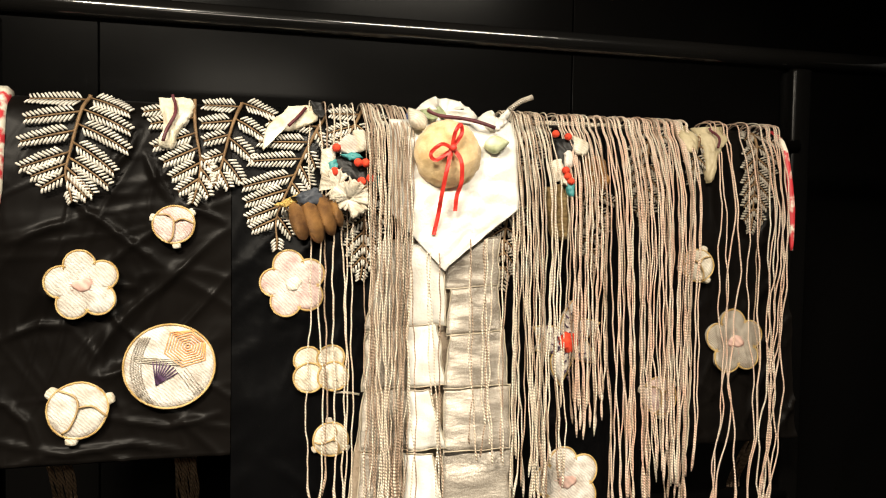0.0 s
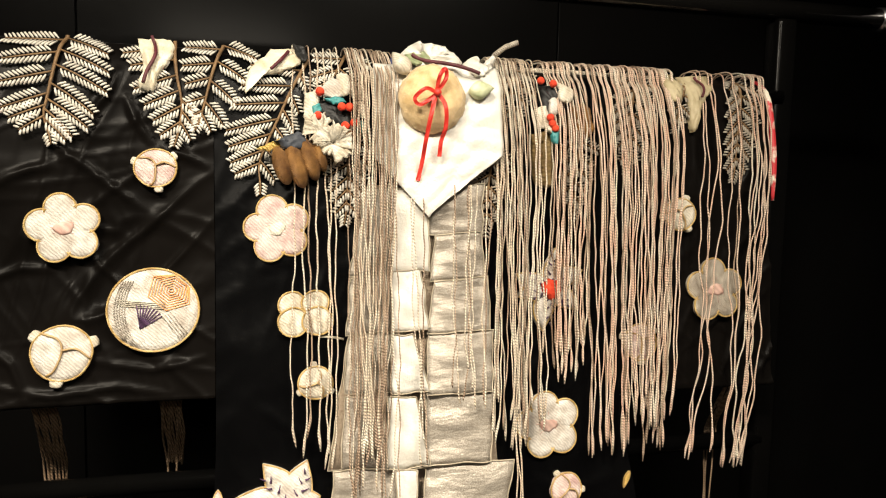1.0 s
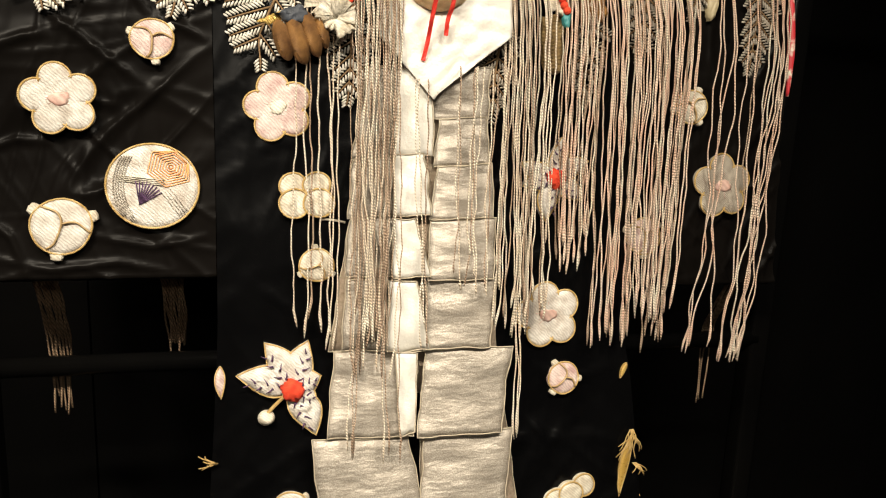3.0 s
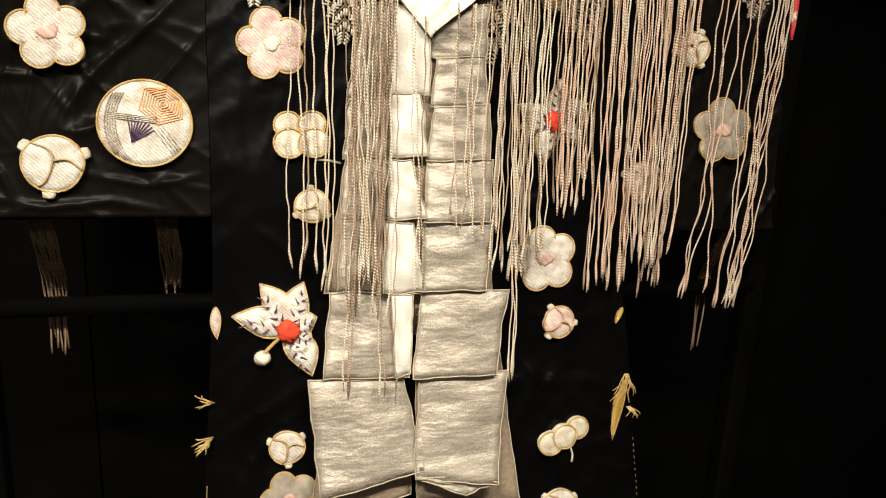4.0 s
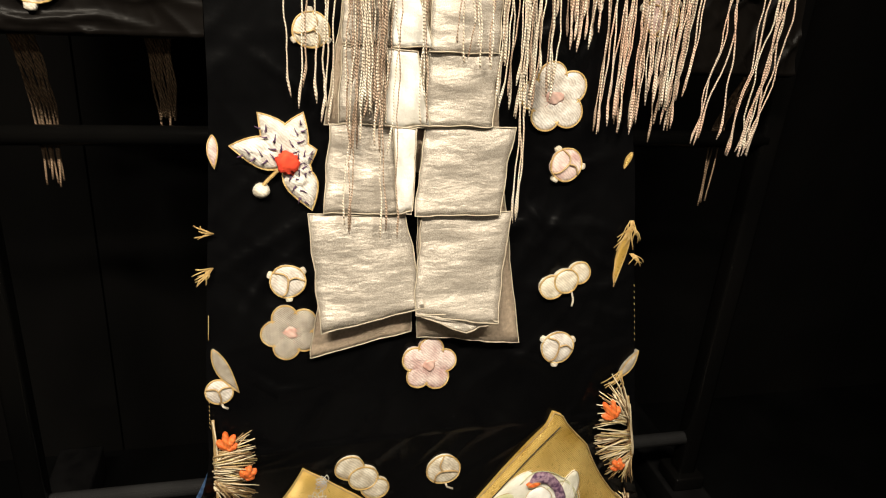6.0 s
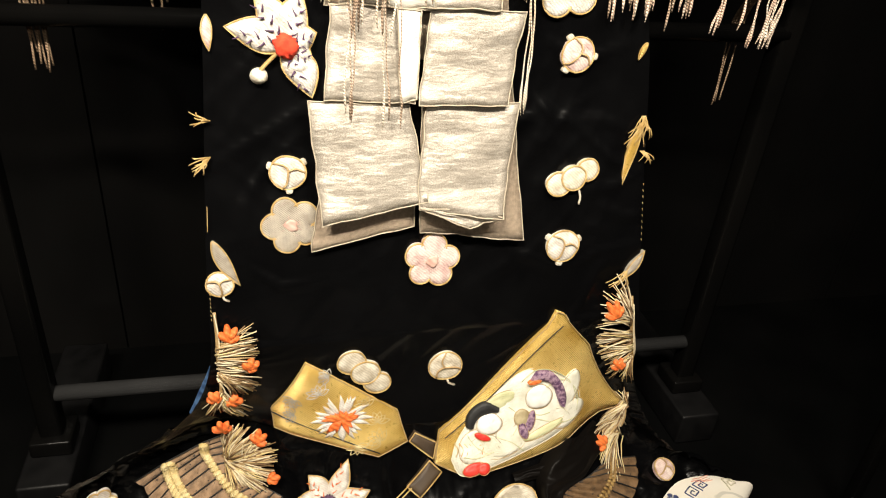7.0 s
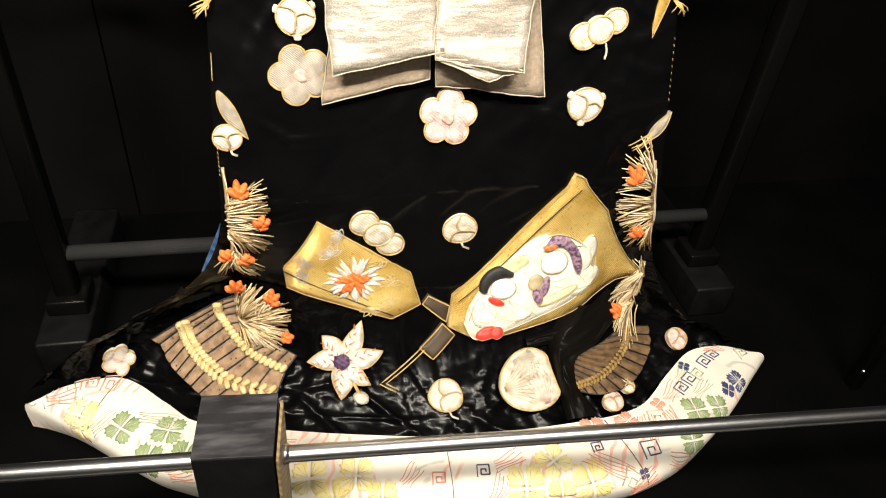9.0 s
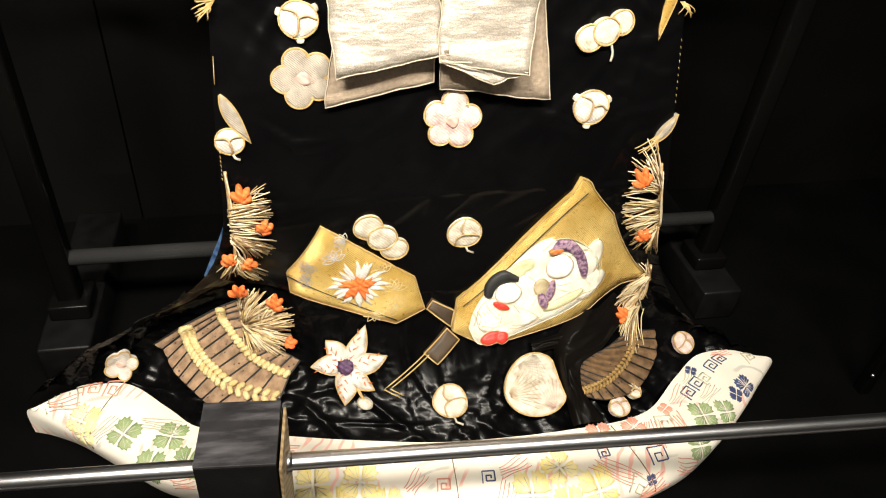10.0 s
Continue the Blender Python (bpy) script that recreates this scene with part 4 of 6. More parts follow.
for base, low, wide, seed in (((0.112, 1.545), (0.099, 1.410), 0.036, 6), ((0.388, 1.684), (0.360, 1.517), 0.048, 7), ((0.492, 1.675), (0.463, 1.600), 0.032, 9), ((0.272, 1.565), (0.257, 1.443), 0.036, 10), ((0.155, 1.690), (0.150, 1.600), 0.044, 12)):
    many = max(4, int((base[1] - low[1]) / 0.022))
    fern([base, ((base[0] + low[0]) / 2 - 0.004, (base[1] + low[1]) / 2), low], (many, 0.04, 0.8, wide, wide, wide * 0.6, 22, 46), (many, 0.04, 0.8, wide, wide, wide * 0.6, 22, 46), seed, grey, 0.028)
fern([(0.612, 1.688), (0.592, 1.595), (0.578, 1.508)], (7, 0.02, 0.80, 0.034, 0.042, 0.032, 34, 48), (7, 0.02, 0.80, 0.048, 0.046, 0.032, 30, 46), 8, grey, 0.030, "grey metallic embroidered fern frond behind loose cords")


# ---- the folded streamer down the middle ----
def sheet(name, corners, mat, base, seed=0, label="", belly=0.006, trim=True, kink=0.0):
    """A piece of stiff cloth between four corners (x, z), top left first, standing off the robe."""
    (ax, az), (bx, bz), (cx, cz), (dx, dz) = corners
    n = 12
    front_rows, back_rows = [], []
    rng = random.Random(seed)
    ph = rng.uniform(0, 6)
    for i in range(n + 1):
        t = i / n
        row, rear = [], []
        for j in range(n + 1):
            s = j / n
            x = (ax + (bx - ax) * s) * (1 - t) + (dx + (cx - dx) * s) * t
            z = (az + (bz - az) * s) * (1 - t) + (dz + (cz - dz) * s) * t
            x += 0.0035 * noise.noise(Vector((z * 30, seed, s * 2)))
            z += 0.0035 * noise.noise(Vector((x * 30, seed + 5, t * 2)))
            off = base + belly * math.sin(math.pi * t) * math.sin(math.pi * s) + 0.0018 * math.sin(9 * t + 4 * s + ph) + 0.0012 * math.sin(17 * t - 7 * s + ph)
            off += kink * t ** 4
            y = front(x, min(max(z, WAIST), TOP)) - off
            row.append((x, y, z))
            rear.append((x, y + 0.0022, z))
        front_rows.append(row)
        back_rows.append(rear)
    bm = bmesh.new()
    a = grid(bm, front_rows)
    b = grid(bm, back_rows)
    rim = lambda g: g[0][:] + [r[-1] for r in g[1:]] + g[-1][-2::-1] + [r[0] for r in g[-2:0:-1]]
    ra, rb = rim(a), rim(b)
    for i in range(len(ra)):
        j = (i + 1) % len(ra)
        bm.faces.new((ra[i], ra[j], rb[j], rb[i]))
    ob = part(name, bm, mat, streamer if name != "streamer" else None, label)
    if trim:
        pts = front_rows[0][:] + [r[-1] for r in front_rows[1:]] + front_rows[-1][-2::-1] + [r[0] for r in front_rows[-2:0:-1]]
        bm = bmesh.new()
        tube(bm, [Vector(p) + Vector((0, -0.001, 0)) for p in pts + pts[:2]], 0.0012, 5, caps=False)
        part("sewn_edge", bm, trim_mat, ob)
    return ob


streamer = None
streamer = sheet("streamer", [(-0.10, 1.48), (0.085, 1.49), (0.120, 0.96), (-0.145, 0.96)], taupe, 0.007, 1, "zigzag streamer of silver, white and taupe cloth panels", trim=False)
tagged(streamer, category="streamer")
under = "unlined taupe cloth panel"
sheet("under_panel", [(-0.172, 0.80), (-0.024, 0.80), (-0.025, 0.699), (-0.192, 0.666)], taupe, 0.012, 2, under)
sheet("under_panel", [(-0.017, 0.96), (0.123, 0.96), (0.168, 0.666), (-0.015, 0.688)], taupe, 0.012, 3, under)
sheet("under_panel", [(-0.129, 1.267), (-0.10, 1.267), (-0.10, 1.035), (-0.166, 1.035)], taupe, 0.012, 4, under)
sil, whi = "silvery woven lame panel", "white silk panel"
left = [((-0.106, 1.475), (-0.051, 1.475), (-0.009, 1.342), (-0.131, 1.335)), ((-0.129, 1.333), (-0.054, 1.345), (-0.017, 1.251), (-0.137, 1.246)),
        ((-0.135, 1.244), (-0.042, 1.251), (-0.013, 1.155), (-0.142, 1.157)), ((-0.139, 1.153), (-0.038, 1.153), (-0.014, 1.037), (-0.148, 1.043)),
        ((-0.158, 1.042), (-0.031, 1.040), (-0.033, 0.904), (-0.170, 0.909)), ((-0.193, 0.906), (-0.041, 0.900), (-0.008, 0.754), (-0.176, 0.724))]
for k, c in enumerate(left):
    sheet("panel", c, lame, 0.014 + 0.0035 * k, 10 + k, sil, 0.005 + 0.001 * k, kink=(0.0, 0.004, 0.006, 0.008, 0.010, 0.016)[k])
bright = [((-0.066, 1.475), (-0.010, 1.475), (-0.003, 1.343), (-0.068, 1.343)), ((-0.067, 1.345), (-0.020, 1.348), (-0.006, 1.253), (-0.068, 1.251)),
          ((-0.068, 1.248), (-0.034, 1.248), (-0.006, 1.157), (-0.070, 1.155)), ((-0.074, 1.153), (-0.030, 1.150), (-0.007, 1.039), (-0.080, 1.041)),
          ((-0.064, 1.039), (-0.029, 1.038), (-0.031, 0.911), (-0.056, 0.908))]
for k, c in enumerate(bright):
    sheet("white_panel", c, paper, 0.028 + 0.0035 * k, 20 + k, whi, 0.004)
right = [((0.004, 1.475), (0.090, 1.485), (0.089, 1.404), (-0.004, 1.401)), ((0.007, 1.401), (0.086, 1.408), (0.092, 1.332), (-0.002, 1.327)),
         ((0.004, 1.326), (0.096, 1.334), (0.099, 1.248), (-0.008, 1.245)), ((-0.006, 1.243), (0.102, 1.248), (0.100, 1.150), (-0.012, 1.150)),
         ((-0.010, 1.150), (0.105, 1.152), (0.095, 1.040), (-0.017, 1.041)), ((-0.012, 1.037), (0.135, 1.038), (0.114, 0.902), (-0.028, 0.903)),
         ((-0.014, 0.905), (0.136, 0.904), (0.115, 0.724), (-0.027, 0.745))]
for k, c in enumerate(right):
    sheet("panel", c, lame, 0.014 + 0.0035 * k, 30 + k, sil, 0.006, kink=(0.0, 0.004, 0.006, 0.008, 0.008, 0.012, 0.018)[k])
# lower flap folded up at the right panel's end
sheet("panel", [(-0.024, 0.748), (0.114, 0.728), (0.060, 0.709), (-0.024, 0.746)], lame, 0.050, 44, sil, 0.001)

# ---- white folded paper, bitter orange and ribbon at the collar ----
def paper_point(s, t):
    """Across (s) and down (t) the wrapper, which narrows to a point below t = 0.62."""
    z_side = 1.672 + 0.010 * s - 0.150 * min(t / 0.62, 1)
    w = 1.0 if t < 0.62 else 1 - (t - 0.62) / 0.38 * 0.97
    x = -0.005 + (-0.0875 + 0.2095 * s) * w
    z = z_side - (0.0 if t < 0.62 else (t - 0.62) / 0.38 * 0.092)
    ridge = 0.010 * abs(noise.noise(Vector((x * 16 + z * 10, z * 22 - x * 8, 4.0)))) + 0.006 * abs(noise.noise(Vector((x * 30 - z * 34, z * 12, 8.0))))
    flap = 0.006 * math.sin(min(t / 0.62, 1) * 1.6)
    return (x, front(x, min(z, 1.685)) - 0.030 - flap - ridge, z)


bm = bmesh.new()
grid(bm, [[paper_point(s, t) for s in steps(0, 1, 40)] for t in steps(0, 1, 50)])
fold = part("folded_paper", bm, paper, None, "white folded paper wrapper pointed at the bottom")
tagged(fold, category="paper ornament")
solid = fold.modifiers.new("thickness", "SOLIDIFY")
solid.thickness = 0.004


def fruit(centre, radius, flat, mat, label, lobes=0, seed=0, name="fruit"):
    bm = bmesh.new()
    made = bmesh.ops.create_uvsphere(bm, u_segments=72, v_segments=44, radius=1)["verts"]
    for v in made:
        t = math.atan2(v.co.y, v.co.x)
        k = 1 + 0.05 * noise.noise(v.co * 2.5 + Vector((seed, 0, 0))) + 0.03 * noise.noise(v.co * 8) + 0.022 * noise.noise(Vector((v.co.x * 30, v.co.y * 14, v.co.z * 20))) + 0.012 * noise.noise(v.co * 45)
        if lobes:
            k *= 1 - 0.13 * abs(math.cos(t * lobes / 2)) ** 6
        q = v.co * radius * k
        v.co = Vector((q.x, q.z * flat, q.y)) + Vector(centre)
    return part(name, bm, mat, None, label)


orange_one = fruit((-0.003, front(0, 1.615) - 0.050, 1.616), 0.0535, 0.62, orange_fruit, "fuzzy bitter orange ornament tied with a red bow", 0, 3, "bitter_orange")
tagged(orange_one, category="fruit ornament")


def ribbon(points, width, mat, parent, name="ribbon", face=(0, -1, 0)):
    pts = [Vector(p) for p in smooth_path(points, 26)]
    rows = []
    for i, p in enumerate(pts):
        d = (pts[min(i + 1, 25)] - pts[max(i - 1, 0)]).normalized()
        side = d.cross(Vector(face)).normalized() * width / 2
        rows.append([p - side, p + Vector(face) * 0.0012 * math.sin(i), p + side, p - Vector(face) * 0.0014])
    bm = bmesh.new()
    made = grid(bm, rows, close=True)
    bm.faces.new(made[0][::-1])
    bm.faces.new(made[-1])
    return part(name, bm, mat, parent, smooth=False)


ky = front(0, 1.62) - 0.092
ribbon([(-0.006, ky, 1.622), (-0.004, ky - 0.012, 1.645), (0.005, ky - 0.008, 1.657), (0.008, ky - 0.004, 1.644), (-0.004, ky, 1.624)], 0.0062, red, orange_one, "bow_loop")
ribbon([(-0.006, ky, 1.622), (-0.025, ky - 0.012, 1.626), (-0.040, ky - 0.004, 1.612), (-0.030, ky, 1.603), (-0.008, ky, 1.618)], 0.0058, red, orange_one, "bow_loop")
ribbon([(-0.006, ky, 1.622), (-0.014, ky - 0.004, 1.590), (-0.019, ky + 0.006, 1.553), (-0.021, ky + 0.022, 1.520), (-0.027, ky + 0.026, 1.488)], 0.0066, red, orange_one, "ribbon_tail")
ribbon([(-0.004, ky, 1.622), (0.008, ky - 0.004, 1.602), (0.011, ky + 0.004, 1.572), (0.007, ky + 0.016, 1.550), (0.006, ky + 0.022, 1.526)], 0.0066, red, orange_one, "ribbon_tail")
bm = bmesh.new()
bmesh.ops.create_icosphere(bm, subdivisions=2, radius=0.0062, matrix=Matrix.Translation((-0.005, ky - 0.004, 1.622)))
part("bow_knot", bm, red, orange_one)
for ang, c, tint in ((125, (-0.040, 1.642), cream), (8, (0.058, 1.622), pale_leaf)):
    bm = bmesh.new()
    place = on_body(c[0], c[1], base=0.052)
    pad(bm, place, turned(leaf(0.042, 0.013), ang - 90), 0.006, 3)
    part("leaf", bm, tint, orange_one, "pale silk leaf")


# ---- folded noshi ribbons, berries and fruit on the shoulders ----
def crumple(name, outline, base, mat, parent=None, label="", thick=0.010, seed=0):
    """A soft folded piece of cloth inside an outline of (x, z)."""
    n = len(outline)
    cx, cz = sum(p[0] for p in outline) / n, sum(p[1] for p in outline) / n
    soft = smooth_path(list(outline) + [outline[0]], 49)[:-1]
    soft = [(x + 0.0025 * noise.noise(Vector((x * 140, z * 140, seed))), z + 0.0025 * noise.noise(Vector((x * 140, z * 140, seed + 9)))) for x, z in soft]
    bm = bmesh.new()
    rows = []
    for k in (1, 2, 3, 4, 5, 6):
        s = k / 6
        row = []
        for x, z in soft:
            px, pz = cx + (x - cx) * s, cz + (z - cz) * s
            h = base + thick * (0.7 * (1 - s**4) + 1.7 * abs(noise.noise(Vector((px * 75 + pz * 22 + seed, pz * 26 - px * 12, seed)))) + 0.3 * noise.noise(Vector((px * 170, pz * 170, seed))))
            row.append((px, front(px, min(max(pz, WAIST), 1.685)) - h, pz))
        rows.append(row)
    rows.append([(x, y + thick + 0.006, z) for x, y, z in rows[-1]])
    made = grid(bm, rows, close=True)
    mid = bm.verts.new((cx, front(cx, min(cz, 1.685)) - base - thick, cz))
    for i in range(len(soft)):
        bm.faces.new((mid, made[0][i], made[0][(i + 1) % len(soft)]))
    ob = part(name, bm, mat, parent, label)
    return ob if parent else tagged(ob, category=name.replace("_", " "), group={"ribbon_fold": "ribbon folds on the shoulders", "berry_spray": "berry sprays on the shoulders"}.get(name, ""))


def cord_line(name, pts, base, radius, mat, parent):
    bm = bmesh.new()
    tube(bm, [(x, front(x, min(max(z, WAIST), 1.685)) - base, z) for x, z in smooth_path(pts, 16)], radius, 6)
    return part(name, bm, mat, parent)


noshi = "cream silk ribbon fold with a maroon cord"
one = crumple("ribbon_fold", [(-0.446, 1.692), (-0.400, 1.694), (-0.394, 1.668), (-0.412, 1.640), (-0.420, 1.612), (-0.440, 1.618), (-0.434, 1.650)], 0.010, ribbon_silk, None, noshi, 0.007, 1)
cord_line("maroon_cord", [(-0.424, 1.697), (-0.416, 1.668), (-0.427, 1.640), (-0.432, 1.622)], 0.024, 0.0026, maroon, one)
one = crumple("ribbon_fold", [(-0.250, 1.690), (-0.208, 1.692), (-0.204, 1.668), (-0.235, 1.652), (-0.272, 1.640), (-0.288, 1.615), (-0.282, 1.650)], 0.010, ribbon_silk, None, noshi, 0.007, 2)
cord_line("maroon_cord", [(-0.222, 1.688), (-0.235, 1.670), (-0.250, 1.654)], 0.025, 0.0026, maroon, one)
one = crumple("ribbon_fold", [(0.488, 1.690), (0.548, 1.694), (0.545, 1.668), (0.520, 1.640), (0.502, 1.592), (0.492, 1.592), (0.490, 1.640)], 0.006, olive_silk, None, noshi, 0.006, 3)
cord_line("maroon_cord", [(0.512, 1.690), (0.518, 1.668), (0.510, 1.650)], 0.022, 0.0024, maroon, one)
one = crumple("ribbon_fold", [(0.445, 1.690), (0.475, 1.690), (0.478, 1.655), (0.462, 1.640), (0.448, 1.650)], 0.010, olive_silk, None, noshi, 0.008, 4)
one = crumple("collar_knot", [(-0.048, 1.690), (-0.020, 1.712), (0.028, 1.708), (0.060, 1.684), (0.020, 1.672), (-0.030, 1.674)], 0.030, paper, None, "white and green silk knot over the collar", 0.018, 5)
crumple("green_fold", [(-0.040, 1.690), (-0.012, 1.698), (0.002, 1.686), (-0.014, 1.674), (-0.036, 1.676)], 0.048, green, one, "", 0.006, 6)
cord_line("maroon_cord", [(-0.030, 1.690), (-0.010, 1.680), (0.030, 1.676), (0.062, 1.668), (0.078, 1.662)], 0.056, 0.0032, maroon, one)
crumple("ribbon_end", [(0.060, 1.680), (0.082, 1.698), (0.098, 1.684), (0.122, 1.708), (0.112, 1.682), (0.094, 1.664), (0.076, 1.660)], 0.034, paper, one, "", 0.010, 7)
bm = bmesh.new()
tube(bm, [(0.104, 0.0, 1.694), (0.122, -0.004, 1.708), (0.142, -0.006, 1.716)], 0.0045, 8)
part("cord_end", bm, grey, one)
crumple("dark_fold", [(-0.058, 1.688), (-0.040, 1.690), (-0.040, 1.668), (-0.060, 1.668)], 0.022, navy, one, "", 0.006, 8)
crumple("dark_fold", [(-0.216, 1.700), (-0.200, 1.696), (-0.192, 1.682), (-0.200, 1.670), (-0.208, 1.680)], 0.018, black_thread, None, "black cloth tag at the shoulder fold", 0.006, 9)


def ball_at(name, x, z, base, r, mat, parent, flat=1.0):
    bm = bmesh.new()
    for v in bmesh.ops.create_icosphere(bm, subdivisions=3, radius=r)["verts"]:
        v.co *= 1 + 0.05 * noise.noise(v.co * 150)
        v.co = Vector((x + v.co.x, front(x, min(z, 1.68)) - base + v.co.y * flat, z + v.co.z))
    return part(name, bm, mat, parent)


# berry spray with two dried persimmons
spray = crumple("berry_spray", [(-0.182, 1.606), (-0.150, 1.612), (-0.124, 1.596), (-0.124, 1.572), (-0.150, 1.566), (-0.178, 1.580)], 0.024, black_thread, None, "spray of red berries, silk leaves and brown velvet fruit", 0.010, 11)
for pts, mat in (([(-0.175, 1.628), (-0.158, 1.645), (-0.138, 1.628), (-0.146, 1.614), (-0.168, 1.614)], white), ([(-0.152, 1.650), (-0.134, 1.650), (-0.130, 1.624), (-0.146, 1.618)], cream), ([(-0.126, 1.610), (-0.104, 1.602), (-0.102, 1.580), (-0.122, 1.590)], cream),
                 ([(-0.200, 1.618), (-0.180, 1.618), (-0.180, 1.600), (-0.194, 1.560), (-0.202, 1.590)], cream), ([(-0.130, 1.640), (-0.112, 1.632), (-0.112, 1.612), (-0.128, 1.616)], cream)):
    crumple("silk_leaf", pts, 0.036, mat, spray, "", 0.003, 12 + pts[0][0] * 50)
for pts in ([(-0.172, 1.610), (-0.150, 1.614), (-0.136, 1.606), (-0.154, 1.602)], [(-0.190, 1.598), (-0.178, 1.602), (-0.176, 1.588), (-0.188, 1.584)], [(-0.126, 1.578), (-0.104, 1.576), (-0.104, 1.560), (-0.122, 1.562)]):
    crumple("teal_leaf", pts, 0.038, teal, spray, "", 0.004, 13)
for x, z in ((-0.178, 1.620), (-0.181, 1.583), (-0.145, 1.598), (-0.133, 1.598), (-0.140, 1.569), (-0.126, 1.574)):
    ball_at("berry", x, z, 0.046, 0.0068, scarlet, spray)


def ruffle(x, z, base, r, mat, parent, seed, petals=6):
    """A crumpled silk blossom of curled, frilled petals."""
    rng = random.Random(seed)
    for k in range(petals):
        t = math.tau * k / petals + rng.uniform(-0.3, 0.3)
        n = r * rng.uniform(0.75, 1.15)
        tilt = rng.uniform(0.2, 0.9)
        rows = []
        for i in range(7):
            g = i / 6
            row = []
            for j in range(7):
                w = (j / 6 - 0.5) * n * (0.35 + 0.75 * g)
                out = base + n * tilt * g * (1 - 0.5 * g) + 0.18 * n * math.sin(j * 2.4 + seed + k) * g
                px, pz = x + math.cos(t) * n * g - math.sin(t) * w, z + math.sin(t) * n * g + math.cos(t) * w
                row.append((px, front(x, min(z, 1.68)) - out, pz + 0.08 * n * math.sin(j * 3.1 + k)))
            rows.append(row)
        bm = bmesh.new()
        grid(bm, rows)
        ob = part("frilled_petal", bm, mat, parent)
        ob.modifiers.new("thickness", "SOLIDIFY").thickness = 0.0012


ruffle(-0.178, 1.562, 0.040, 0.022, cream, spray, 3)
ruffle(-0.158, 1.543, 0.044, 0.026, cream, spray, 5, 7)
for x, z, a, b in ((-0.234, 1.506, 0.0135, 0.030), (-0.213, 1.508, 0.0145, 0.037), (-0.193, 1.517, 0.0135, 0.034), (-0.178, 1.523, 0.0095, 0.026), (-0.136, 1.549, 0.016, 0.018)):
    bm = bmesh.new()
    for v in bmesh.ops.create_icosphere(bm, subdivisions=3, radius=1)["verts"]:
        k = 1 + 0.05 * noise.noise(v.co * 6)
        q = Vector((v.co.x * a, v.co.y * 0.018, v.co.z * b)) * k
        q.rotate(Euler((0, radians(-18), 0)))
        v.co = q + Vector((x, front(x, z) - 0.030, z))
    part("velvet_fruit_lobe", bm, bark, spray)
crumple("calyx", [(-0.246, 1.542), (-0.226, 1.552), (-0.206, 1.556), (-0.200, 1.538), (-0.224, 1.530)], 0.040, slate, spray, "", 0.006, 15)
crumple("silk_leaf", [(-0.272, 1.530), (-0.236, 1.548), (-0.230, 1.540), (-0.252, 1.528)], 0.034, gold, spray, "", 0.003, 16)
# second spray behind the cords
spray = crumple("berry_spray", [(0.196, 1.652), (0.228, 1.654), (0.232, 1.620), (0.222, 1.590), (0.200, 1.600)], 0.014, black_thread, None, "spray of red berries and silk leaves over brown wood", 0.010, 21)
for pts, mat in (([(0.226, 1.660), (0.250, 1.650), (0.248, 1.628), (0.228, 1.630)], cream), ([(0.182, 1.612), (0.200, 1.616), (0.206, 1.588), (0.186, 1.580)], cream), ([(0.208, 1.628), (0.220, 1.632), (0.222, 1.606), (0.208, 1.606)], white), ([(0.200, 1.590), (0.222, 1.586), (0.214, 1.572), (0.200, 1.576)], cream)):
    crumple("silk_leaf", pts, 0.026, mat, spray, "", 0.004, 22)
crumple("teal_leaf", [(0.206, 1.580), (0.220, 1.580), (0.220, 1.560), (0.212, 1.556)], 0.030, teal, spray, "", 0.004, 23)
for x, z in ((0.192, 1.660), (0.214, 1.656), (0.208, 1.588), (0.213, 1.580), (0.205, 1.598)):
    ball_at("berry", x, z, 0.034, 0.0065, scarlet, spray)
crumple("wooden_piece", [(0.176, 1.570), (0.214, 1.570), (0.216, 1.500), (0.202, 1.480), (0.182, 1.500)], 0.010, ribbed_straw, spray, "", 0.012, 24)
crumple("velvet_fruit", [(0.250, 1.620), (0.285, 1.625), (0.290, 1.575), (0.255, 1.565)], 0.008, bark, spray, "", 0.014, 25)


# ---- hanging cords ----
fringe = crumple("cord_fringe", [(0.110, 1.690), (0.30, 1.692), (0.450, 1.690), (0.440, 1.682), (0.300, 1.684), (0.12, 1.680)], -0.006, cord_mat, None, "fringe of long twisted beige cords over the shoulders", 0.006, 31)
crng = random.Random(5)


